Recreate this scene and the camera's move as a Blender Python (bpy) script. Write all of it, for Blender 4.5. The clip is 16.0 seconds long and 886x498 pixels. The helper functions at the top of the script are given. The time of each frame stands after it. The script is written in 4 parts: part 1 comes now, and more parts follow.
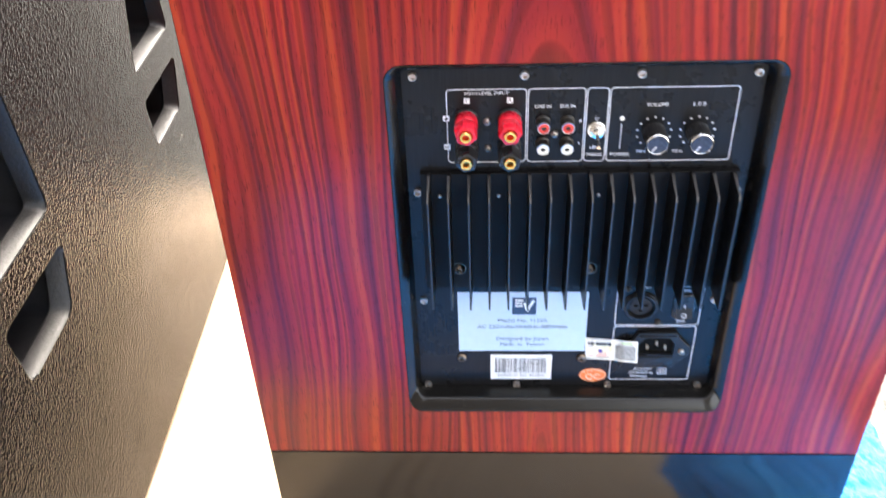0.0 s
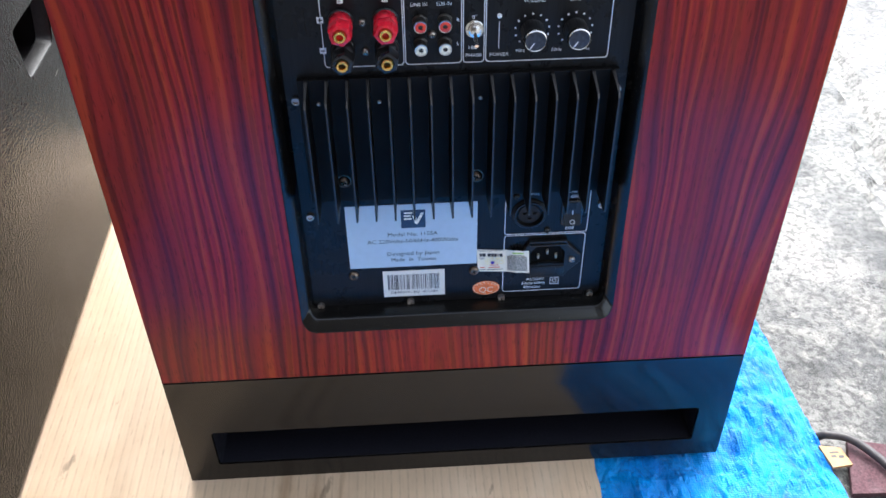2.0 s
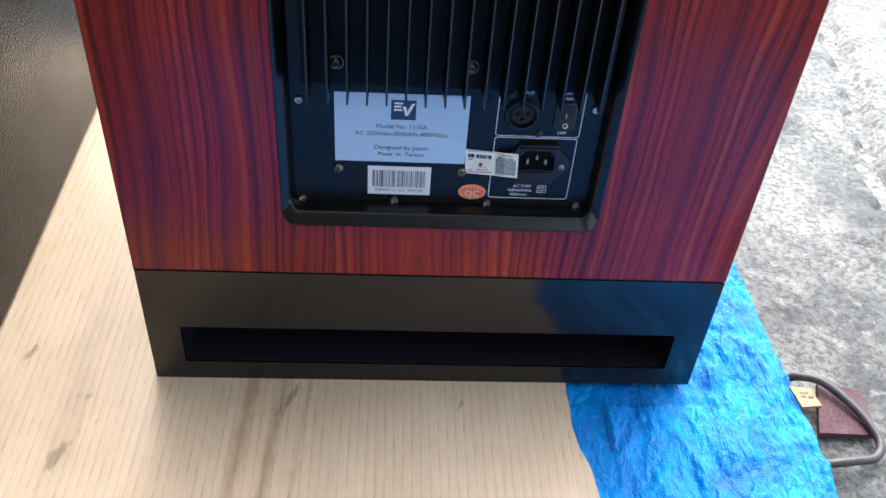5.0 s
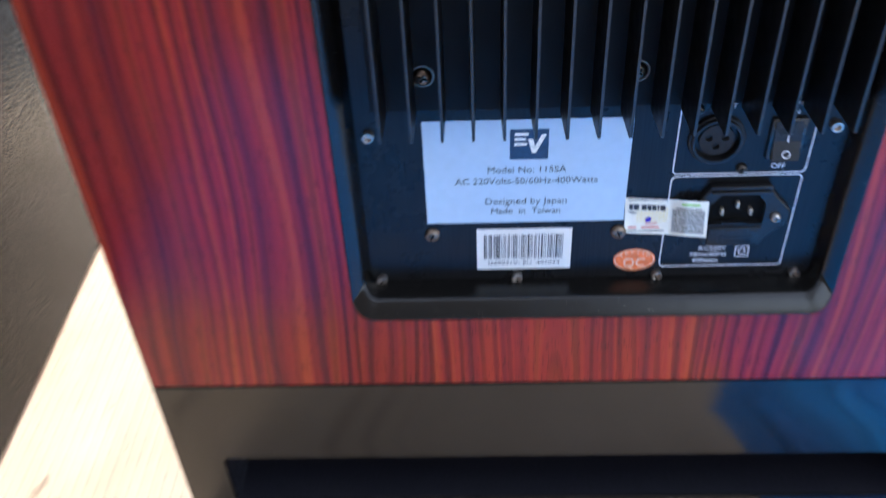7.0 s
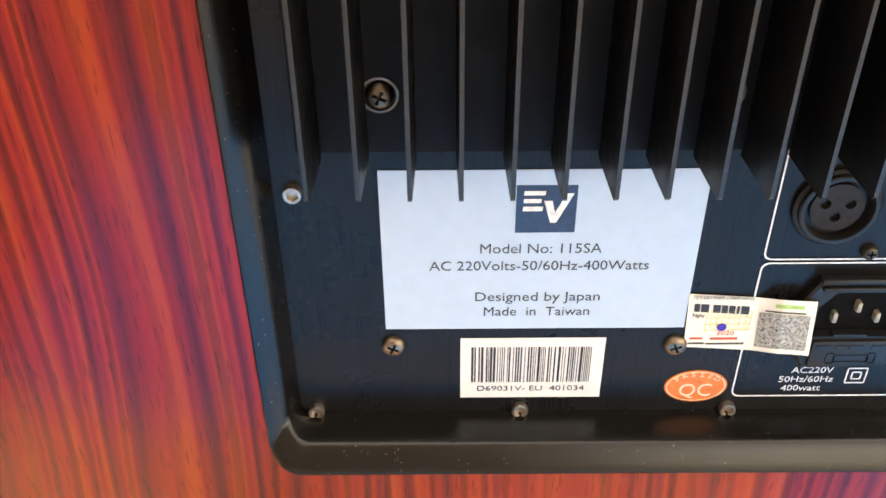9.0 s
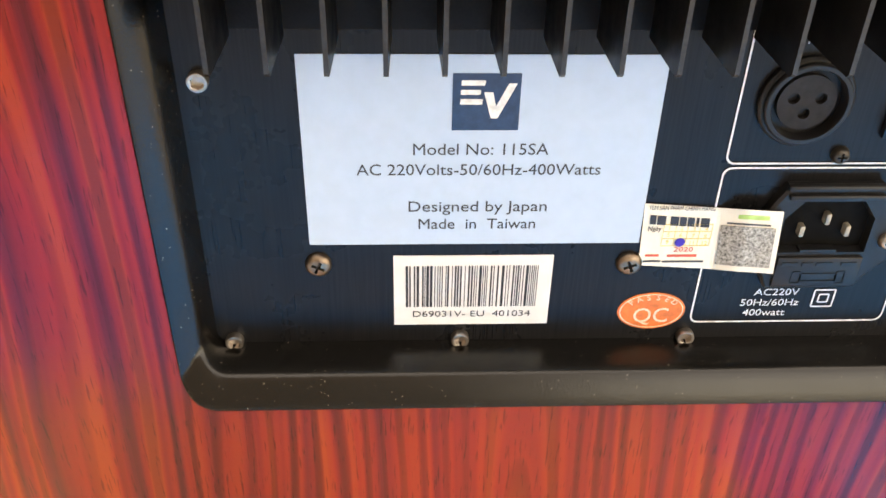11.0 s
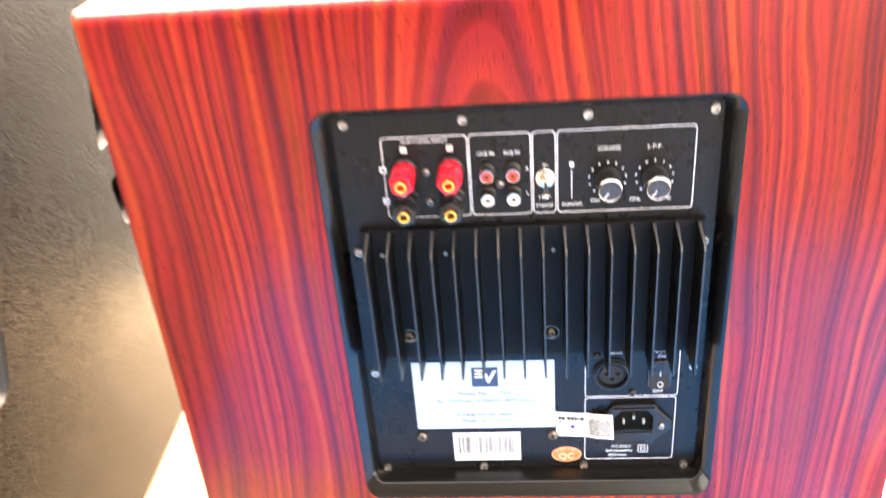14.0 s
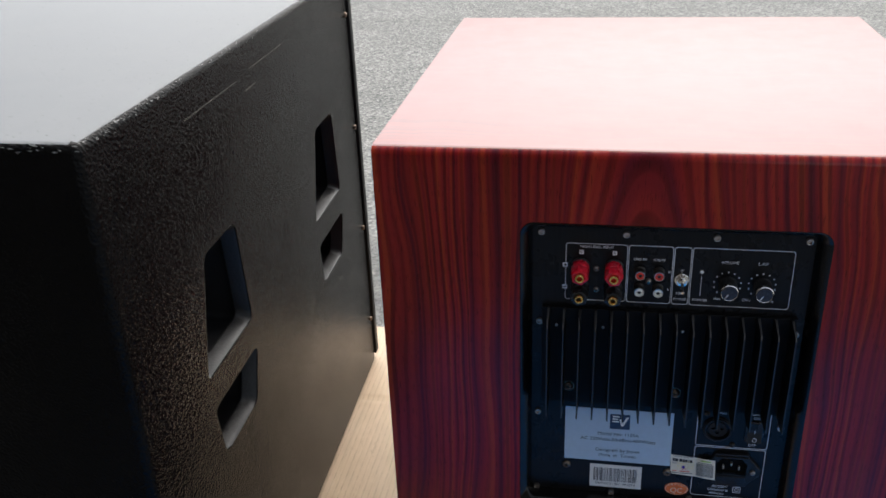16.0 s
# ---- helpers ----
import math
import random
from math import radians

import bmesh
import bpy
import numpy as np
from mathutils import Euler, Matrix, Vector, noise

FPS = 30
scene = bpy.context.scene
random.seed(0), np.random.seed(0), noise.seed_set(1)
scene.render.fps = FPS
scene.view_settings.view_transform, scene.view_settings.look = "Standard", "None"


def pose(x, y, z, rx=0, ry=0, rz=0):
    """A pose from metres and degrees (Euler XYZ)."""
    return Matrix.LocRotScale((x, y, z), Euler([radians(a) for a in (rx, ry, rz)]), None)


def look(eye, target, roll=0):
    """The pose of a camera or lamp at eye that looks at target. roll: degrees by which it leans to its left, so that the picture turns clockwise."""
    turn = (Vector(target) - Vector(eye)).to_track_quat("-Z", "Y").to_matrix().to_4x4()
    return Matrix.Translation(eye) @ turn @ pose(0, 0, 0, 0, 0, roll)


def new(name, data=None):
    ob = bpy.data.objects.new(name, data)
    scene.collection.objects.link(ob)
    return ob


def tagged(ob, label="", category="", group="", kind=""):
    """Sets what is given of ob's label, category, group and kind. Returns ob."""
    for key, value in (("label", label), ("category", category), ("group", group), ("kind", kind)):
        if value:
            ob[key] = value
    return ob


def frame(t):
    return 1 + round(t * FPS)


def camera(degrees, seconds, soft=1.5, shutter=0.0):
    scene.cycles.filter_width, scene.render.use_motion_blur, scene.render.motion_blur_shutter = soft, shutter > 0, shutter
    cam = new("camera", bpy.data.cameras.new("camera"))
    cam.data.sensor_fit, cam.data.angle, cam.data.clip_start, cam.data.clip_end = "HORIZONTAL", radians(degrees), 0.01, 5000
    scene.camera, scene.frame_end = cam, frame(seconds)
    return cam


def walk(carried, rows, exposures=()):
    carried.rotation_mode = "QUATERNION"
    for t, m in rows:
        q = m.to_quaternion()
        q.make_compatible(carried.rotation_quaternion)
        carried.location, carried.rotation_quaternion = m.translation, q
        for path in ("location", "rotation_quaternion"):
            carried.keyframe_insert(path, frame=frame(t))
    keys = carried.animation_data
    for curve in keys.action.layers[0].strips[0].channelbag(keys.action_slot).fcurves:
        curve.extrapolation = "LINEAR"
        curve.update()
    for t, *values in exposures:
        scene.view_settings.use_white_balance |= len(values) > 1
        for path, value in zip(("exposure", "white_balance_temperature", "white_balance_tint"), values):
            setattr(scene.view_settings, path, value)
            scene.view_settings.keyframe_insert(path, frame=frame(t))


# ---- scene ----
cam = camera(52.4, 16.0, shutter=0.5)
PATH = [
    (0, (-0.059, -0.513, 0.74), (-0.161, 1.082, -0.463), -2.5),
    (0.5, (-0.062, -0.569, 0.732), (-0.09, 1.035, -0.462), -0.7),
    (1, (-0.051, -0.557, 0.709), (-0.025, 1.043, -0.49), -0.1),
    (1.5, (-0.04, -0.53, 0.709), (0.027, 1.033, -0.536), -0.9),
    (2, (-0.037, -0.527, 0.703), (0.04, 1.014, -0.569), -0.8),
    (2.5, (-0.034, -0.517, 0.687), (0.068, 1.006, -0.606), 0.5),
    (3, (-0.045, -0.522, 0.677), (0.084, 0.988, -0.629), 2.5),
    (5.5, (-0.045, -0.566, 0.643), (0.095, 0.936, -0.671), 6.0),
    (6, (-0.057, -0.574, 0.637), (0.124, 0.903, -0.7), 9.1),
    (6.5, (-0.059, -0.493, 0.608), (-0.211, 0.944, -0.775), -3.1),
    (7, (-0.058, -0.35, 0.525), (-0.134, 1.189, -0.75), -2.9),
    (7.5, (-0.059, -0.259, 0.462), (-0.092, 1.337, -0.743), -3.0),
    (8, (-0.066, -0.233, 0.444), (-0.088, 1.414, -0.69), -2.6),
    (8.5, (-0.067, -0.227, 0.434), (-0.079, 1.428, -0.689), -0.8),
    (9, (-0.063, -0.22, 0.434), (-0.069, 1.427, -0.7), -0.5),
    (9.5, (-0.058, -0.212, 0.423), (-0.042, 1.427, -0.723), -0.3),
    (12, (-0.051, -0.207, 0.39), (0.052, 1.418, -0.771), 1.9),
    (12.5, (-0.039, -0.204, 0.388), (0.063, 1.415, -0.783), 1.4),
    (13, (-0.018, -0.221, 0.419), (0.066, 1.411, -0.733), -0.6),
    (13.5, (-0.004, -0.356, 0.562), (-0.067, 1.309, -0.544), -4.4),
    (14, (-0.003, -0.486, 0.686), (-0.178, 1.233, -0.322), -4.9),
    (14.5, (-0.023, -0.582, 0.751), (-0.273, 1.17, -0.182), -4.1),
    (15, (-0.031, -0.628, 0.77), (-0.335, 1.137, -0.121), -3.1),
    (15.5, (-0.045, -0.657, 0.783), (-0.378, 1.107, -0.098), -2.6),
    (16, (-0.058, -0.692, 0.808), (-0.4, 1.076, -0.062), -2.4),
]
EXPOSURES = [
    (0, 4.50, 7200, 12),
    (0.5, 3.70, 6450, 11),
    (1.0, 3.42, 6150, 10),
    (1.5, 3.45, 6150, 10),
    (2.5, 2.98, 6150, 8),
    (3.0, 3.01, 6200, 8),
    (5.5, 2.98, 6100, 8),
    (6.0, 2.65, 6000, 8),
    (6.5, 2.80, 5700, 8),
    (7.0, 3.70, 5900, 11),
    (7.5, 4.49, 8600, 13),
    (8.0, 4.51, 10400, 14),
    (9.0, 4.41, 11500, 14),
    (9.5, 4.43, 11500, 14),
    (12.5, 4.36, 11800, 14),
    (13.0, 4.92, 12000, 15),
    (13.5, 5.53, 11000, 17),
    (14.0, 5.27, 9000, 16),
    (14.5, 3.65, 6900, 13),
    (15.0, 2.35, 6500, 10),
    (15.5, 2.33, 6500, 9),
    (16, 1.75, 6500, 9),
]
walk(cam, [(t, look(eye, target, roll)) for t, eye, target, roll in PATH], EXPOSURES)

# ---- light ----
world = bpy.data.worlds.new("sky")
scene.world = world
world.use_nodes = True
wn = world.node_tree.nodes
sky = wn.new("ShaderNodeTexSky")
sky.sky_type, sky.sun_disc = "NISHITA", False
sky.sun_elevation, sky.sun_rotation = radians(51), radians(5)
sky.air_density, sky.dust_density = 1.0, 3.0
haze = wn.new("ShaderNodeHueSaturation")
haze.inputs["Saturation"].default_value = 0.45
world.node_tree.links.new(sky.outputs["Color"], haze.inputs["Color"])
world.node_tree.links.new(haze.outputs["Color"], wn["Background"].inputs["Color"])
wn["Background"].inputs["Strength"].default_value = 0.072
sun = new("sun", bpy.data.lights.new("sun", "SUN"))
sun.data.energy, sun.data.angle, sun.data.color = 1.1, radians(78), (1.0, 0.97, 0.93)
sun.matrix_world = look((0.055, 0.627, 0.777), (0, 0, 0))


# ---- materials ----
def material(name, rough=0.5, metal=0.0, colour=(0.5, 0.5, 0.5), coat=0.0, spec=0.5):
    m = bpy.data.materials.new(name)
    m.use_nodes = True
    b = m.node_tree.nodes["Principled BSDF"]
    b.inputs["Base Color"].default_value = (*colour, 1)
    b.inputs["Roughness"].default_value, b.inputs["Metallic"].default_value = rough, metal
    b.inputs["Coat Weight"].default_value = coat
    b.inputs["Specular IOR Level"].default_value = spec
    return m, m.node_tree.nodes, m.node_tree.links, b


def node(nodes, kind, **sets):
    n = nodes.new("ShaderNode" + kind)
    for k, v in sets.items():
        n.inputs[k.replace("_", " ")].default_value = v
    return n


def coords(nodes, links, scale=(1, 1, 1)):
    tc, mp = nodes.new("ShaderNodeTexCoord"), nodes.new("ShaderNodeMapping")
    mp.inputs["Scale"].default_value = scale
    links.new(tc.outputs["Object"], mp.inputs["Vector"])
    return mp.outputs["Vector"]


def grain(nodes, links, scale, size, detail=4.0, rough=0.6, distort=0.0):
    n = node(nodes, "TexNoise", Scale=size, Detail=detail, Roughness=rough, Distortion=distort)
    links.new(coords(nodes, links, scale), n.inputs["Vector"])
    return n.outputs["Fac"]


def ramp(nodes, links, fac, stops):
    r = nodes.new("ShaderNodeValToRGB")
    e = r.color_ramp.elements
    while len(e) < len(stops):
        e.new(0.5)
    for el, (p, c) in zip(e, stops):
        el.position, el.color = p, (*c, 1) if len(c) == 3 else c
    links.new(fac, r.inputs["Fac"])
    return r.outputs["Color"]


def grey(v):
    return (v, v, v)


def blend(nodes, links, kind, fac, a, b):
    mx = nodes.new("ShaderNodeMix")
    mx.data_type, mx.blend_type = "RGBA", kind
    for sock, v in ((mx.inputs[0], fac), (mx.inputs[6], a), (mx.inputs[7], b)):
        if hasattr(v, "links"):
            links.new(v, sock)
        else:
            sock.default_value = v if isinstance(v, (int, float)) else (*v, 1)
    return mx.outputs[2]


def calc(nodes, links, op, a, b=0.0):
    n = nodes.new("ShaderNodeMath")
    n.operation = op
    for sock, v in zip(n.inputs, (a, b)):
        if hasattr(v, "links"):
            links.new(v, sock)
        else:
            sock.default_value = v
    return n.outputs[0]


def bump(nodes, links, bsdf, height, strength, distance):
    n = node(nodes, "Bump", Strength=strength, Distance=distance)
    links.new(height, n.inputs["Height"])
    links.new(n.outputs["Normal"], bsdf.inputs["Normal"])
    return n


def plain(name, colour, rough=0.5, metal=0.0, relief=0.0, size=400.0, spread=0.25, spec=0.5):
    """A plain stuff with slight mottling in colour, gloss and relief."""
    m, n, l, b = material(name, rough, metal, colour, 0.0, spec)
    f = grain(n, l, (1, 1, 1), size)
    lo, hi = tuple(c * (1 - spread) for c in colour), tuple(min(1, c * (1 + spread)) for c in colour)
    l.new(ramp(n, l, f, [(0.3, lo), (0.7, hi)]), b.inputs["Base Color"])
    g = grain(n, l, (1, 1, 1), size * 0.12)
    l.new(ramp(n, l, g, [(0.3, grey(max(0.03, rough * 0.8))), (0.7, grey(min(1, rough * 1.25)))]), b.inputs["Roughness"])
    if relief:
        bump(n, l, b, f, 0.4, relief)
    return m


def wood_veneer(across=False):
    """Red veneer; its grain stands upright, or runs sideways over the top."""
    m, n, l, b = material("red_wood_veneer", 0.22, 0, (0.3, 0.05, 0.03), 0.0, 0.62 if across else 0.31)
    tc = n.new("ShaderNodeTexCoord")
    sep = n.new("ShaderNodeSeparateXYZ")
    l.new(tc.outputs["Object"], sep.inputs[0])
    x, y, z = sep.outputs
    if across:
        x, z = calc(n, l, "ADD", y, -0.4), x
    # slow wander of the grain along the board
    w1 = grain(n, l, (1, 0.3, 0.35), 5.0, 2.0, 0.5)
    w2 = grain(n, l, (1, 0.15, 0.15), 22.0, 2.0, 0.5)
    xs = calc(n, l, "ADD", calc(n, l, "ADD", x, 0.02), calc(n, l, "MULTIPLY", calc(n, l, "SUBTRACT", w1, 0.5), 0.09))
    xs = calc(n, l, "ADD", xs, calc(n, l, "MULTIPLY", calc(n, l, "SUBTRACT", w2, 0.5), 0.022))
    zs = calc(n, l, "MULTIPLY", calc(n, l, "ADD", calc(n, l, "ADD", z, calc(n, l, "MULTIPLY", y, 0.12)), -0.08), 0.11)
    ring = calc(n, l, "SQRT", calc(n, l, "ADD", calc(n, l, "MULTIPLY", xs, xs), calc(n, l, "MULTIPLY", zs, zs)))
    bands = n.new("ShaderNodeTexNoise")
    bands.noise_dimensions = "1D"
    bands.inputs["Detail"].default_value, bands.inputs["Roughness"].default_value = 2.0, 0.55
    bands.inputs["Scale"].default_value = 105.0
    l.new(ring, bands.inputs["W"])
    broad = n.new("ShaderNodeTexNoise")
    broad.noise_dimensions = "1D"
    broad.inputs["Scale"].default_value, broad.inputs["Detail"].default_value = 26.0, 1.0
    l.new(ring, broad.inputs["W"])
    col = ramp(n, l, bands.outputs["Fac"], [(0.28, (0.15, 0.007, 0.016)), (0.42, (0.245, 0.011, 0.015)), (0.53, (0.33, 0.018, 0.014)), (0.70, (0.39, 0.035, 0.013))])
    # dark growth lines about eight millimetres apart, uneven in pitch and strength
    phase = calc(n, l, "ADD", calc(n, l, "MULTIPLY", ring, 2 * math.pi / 0.0074), calc(n, l, "MULTIPLY", calc(n, l, "SUBTRACT", broad.outputs["Fac"], 0.5), 10.0))
    wave = calc(n, l, "ADD", calc(n, l, "MULTIPLY", calc(n, l, "SINE", phase), 0.5), 0.5)
    wave = calc(n, l, "ADD", wave, calc(n, l, "MULTIPLY", calc(n, l, "SUBTRACT", bands.outputs["Fac"], 0.5), 0.6))
    stroke = ramp(n, l, wave, [(0.60, (1, 1, 1)), (0.82, (0.50, 0.40, 0.52)), (1.0, (0.32, 0.24, 0.38))])
    patch = ramp(n, l, grain(n, l, (1, 0.4, 0.12), 30.0, 2.0), [(0.38, grey(0.3)), (0.62, grey(0.8))])
    col = blend(n, l, "MULTIPLY", patch, col, stroke)
    tone = ramp(n, l, broad.outputs["Fac"], [(0.30, (0.45, 0.40, 0.45)), (0.55, (1, 1, 1))])
    col = blend(n, l, "MULTIPLY", 0.34, col, tone)
    pores = grain(n, l, (1, 1, 0.07), 1000.0, 2.0, 0.6)
    col = blend(n, l, "MULTIPLY", 0.7, col, ramp(n, l, pores, [(0.33, grey(0.3)), (0.42, grey(1))]))
    cloud = grain(n, l, (1, 1, 0.5), 9.0, 2.0)
    col = blend(n, l, "MULTIPLY", 0.7, col, ramp(n, l, cloud, [(0.35, grey(0.6)), (0.65, grey(1))]))
    if across:
        col = blend(n, l, "MIX", 0.72, col, (0.17, 0.018, 0.015))
    l.new(col, b.inputs["Base Color"])
    sm = grain(n, l, (1, 1, 1), 30.0)
    gloss = (0.32, 0.35) if across else (0.21, 0.24)
    l.new(ramp(n, l, sm, [(0.3, grey(gloss[0])), (0.7, grey(gloss[1]))]), b.inputs["Roughness"])
    return m


def pebbled_paint():
    m, n, l, b = material("pebbled_black_paint", 0.4, 0, (0.02, 0.02, 0.02), 0.0, 0.075)
    v = n.new("ShaderNodeTexVoronoi")
    v.feature, v.inputs["Scale"].default_value = "SMOOTH_F1", 400.0
    v.inputs["Smoothness"].default_value = 0.6
    l.new(coords(n, l), v.inputs["Vector"])
    f = calc(n, l, "ADD", v.outputs["Distance"], calc(n, l, "MULTIPLY", grain(n, l, (1, 1, 1), 700.0, 1.0, 0.5), 0.5))
    s = grain(n, l, (1, 1, 1), 14.0, 4.0)
    l.new(ramp(n, l, s, [(0.3, (0.003, 0.003, 0.003)), (0.7, (0.006, 0.0056, 0.0052))]), b.inputs["Base Color"])
    l.new(ramp(n, l, s, [(0.3, grey(0.17)), (0.7, grey(0.25))]), b.inputs["Roughness"])
    bump(n, l, b, f, 0.9, 0.0008)
    return m


def cardboard_stuff():
    m, n, l, b = material("corrugated_cardboard", 0.55, 0, (0.45, 0.31, 0.18))
    v = coords(n, l, (1, 1, 1))
    w = n.new("ShaderNodeTexWave")
    w.bands_direction, w.inputs["Scale"].default_value = "X", 40.0
    w.inputs["Distortion"].default_value, w.inputs["Detail"].default_value, w.inputs["Detail Scale"].default_value = 0.5, 2.0, 0.6
    l.new(v, w.inputs["Vector"])
    fib = grain(n, l, (1, 0.12, 1), 190.0, 5.0, 0.7)
    blot = grain(n, l, (1, 1, 1), 5.0, 4.0)
    col = ramp(n, l, blot, [(0.3, (0.56, 0.40, 0.25)), (0.7, (0.70, 0.525, 0.36))])
    col = blend(n, l, "MULTIPLY", 0.5, col, ramp(n, l, fib, [(0.3, grey(0.75)), (0.7, grey(1))]))
    dash = grain(n, l, (1, 0.6, 1), 75.0, 4.0, 0.7)
    flute = ramp(n, l, w.outputs["Fac"], [(0.0, grey(0.55)), (0.25, grey(1))])
    worn = ramp(n, l, dash, [(0.44, grey(0.14)), (0.68, grey(0.6))])
    col = blend(n, l, "MULTIPLY", worn, col, flute)
    scuff = grain(n, l, (1, 0.55, 1), 26.0, 6.0, 0.7)
    col = blend(n, l, "MULTIPLY", 0.75, col, ramp(n, l, scuff, [(0.27, grey(0.25)), (0.36, grey(1))]))
    streak = grain(n, l, (1, 0.06, 1), 17.0, 3.0, 0.6)
    col = blend(n, l, "MULTIPLY", 0.22, col, ramp(n, l, streak, [(0.34, grey(0.4)), (0.46, grey(1))]))
    tc = n.new("ShaderNodeTexCoord")
    sep = n.new("ShaderNodeSeparateXYZ")
    l.new(tc.outputs["Object"], sep.inputs[0])
    x, y = sep.outputs[0], sep.outputs[1]
    rub = grain(n, l, (1, 0.3, 1), 130.0, 5.0, 0.75)
    for x0, wide, deep in ((-0.160, 0.010, 0.6), (-0.132, 0.008, 0.65), (-0.108, 0.004, 0.35)):
        d = calc(n, l, "ABSOLUTE", calc(n, l, "ADD", calc(n, l, "ADD", x, -x0), calc(n, l, "MULTIPLY", y, -0.07)))
        d = calc(n, l, "ADD", d, calc(n, l, "MULTIPLY", calc(n, l, "SUBTRACT", rub, 0.5), 0.014))
        col = blend(n, l, "MULTIPLY", deep, col, ramp(n, l, calc(n, l, "DIVIDE", d, wide), [(0.0, (0.50, 0.41, 0.33)), (1.0, (1, 1, 1))]))
    for x0, y0, r in ((-0.128, -0.028, 0.008), (-0.314, -0.085, 0.010), (-0.371, 0.025, 0.008), (0.030, -0.028, 0.003)):
        px, py = calc(n, l, "MULTIPLY", calc(n, l, "ADD", calc(n, l, "ADD", x, -x0), calc(n, l, "MULTIPLY", calc(n, l, "ADD", y, -y0), -0.35)), 1.7), calc(n, l, "MULTIPLY", calc(n, l, "ADD", y, -y0), 0.45)
        d = calc(n, l, "SQRT", calc(n, l, "ADD", calc(n, l, "MULTIPLY", px, px), calc(n, l, "MULTIPLY", py, py)))
        d = calc(n, l, "ADD", calc(n, l, "DIVIDE", d, r), calc(n, l, "MULTIPLY", calc(n, l, "SUBTRACT", rub, 0.55), 5.0))
        col = blend(n, l, "MULTIPLY", 0.6, col, ramp(n, l, d, [(0.0, (0.3, 0.29, 0.28)), (0.8, (1, 1, 1))]))
    # rubbed ink and torn fibres, in short dashes along the flutes
    smear = ramp(n, l, grain(n, l, (1, 0.22, 1), 240.0, 3.0, 0.7), [(0.60, grey(0)), (0.72, grey(1))])
    where = ramp(n, l, grain(n, l, (1, 1, 1), 11.0, 3.0), [(0.52, grey(0)), (0.66, grey(0.55))])
    col = blend(n, l, "MULTIPLY", blend(n, l, "MULTIPLY", 1.0, smear, where), col, (0.35, 0.30, 0.25))
    pale = ramp(n, l, grain(n, l, (1, 0.5, 1), 18.0, 4.0, 0.6), [(0.55, grey(0)), (0.75, grey(0.3))])
    col = blend(n, l, "MIX", pale, col, (0.74, 0.62, 0.46))
    l.new(col, b.inputs["Base Color"])
    bump(n, l, b, calc(n, l, "ADD", w.outputs["Fac"], calc(n, l, "MULTIPLY", fib, 0.8)), 0.08, 0.0010)
    return m


def tarp_stuff():
    m, n, l, b = material("blue_woven_tarpaulin", 0.36, 0, (0.02, 0.2, 0.6), 0.0, 0.25)
    f = grain(n, l, (1, 1, 1), 12.0, 4.0)
    c = grain(n, l, (1, 0.5, 1), 60.0, 5.0)
    col = ramp(n, l, f, [(0.3, (0.004, 0.13, 0.50)), (0.7, (0.009, 0.34, 0.86))])
    col = blend(n, l, "MULTIPLY", 0.6, col, ramp(n, l, c, [(0.35, grey(0.55)), (0.6, grey(1))]))
    # crease shade is put into the colour: darker blue in the fold valleys
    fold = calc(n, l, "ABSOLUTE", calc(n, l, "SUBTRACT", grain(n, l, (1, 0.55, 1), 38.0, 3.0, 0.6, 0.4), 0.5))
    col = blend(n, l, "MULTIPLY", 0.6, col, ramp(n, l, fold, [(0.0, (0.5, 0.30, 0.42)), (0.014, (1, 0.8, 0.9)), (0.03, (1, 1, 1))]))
    l.new(col, b.inputs["Base Color"])
    w1, w2 = n.new("ShaderNodeTexWave"), n.new("ShaderNodeTexWave")
    for w, d in ((w1, "X"), (w2, "Y")):
        w.bands_direction, w.inputs["Scale"].default_value = d, 130.0
        l.new(coords(n, l, (1, 1, 1)), w.inputs["Vector"])
    h = calc(n, l, "ADD", calc(n, l, "MULTIPLY", calc(n, l, "ADD", w1.outputs["Fac"], w2.outputs["Fac"]), 0.03), calc(n, l, "ADD", calc(n, l, "MULTIPLY", c, 1.6), calc(n, l, "MULTIPLY", fold, 1.8)))
    bump(n, l, b, h, 0.9, 0.007)
    return m


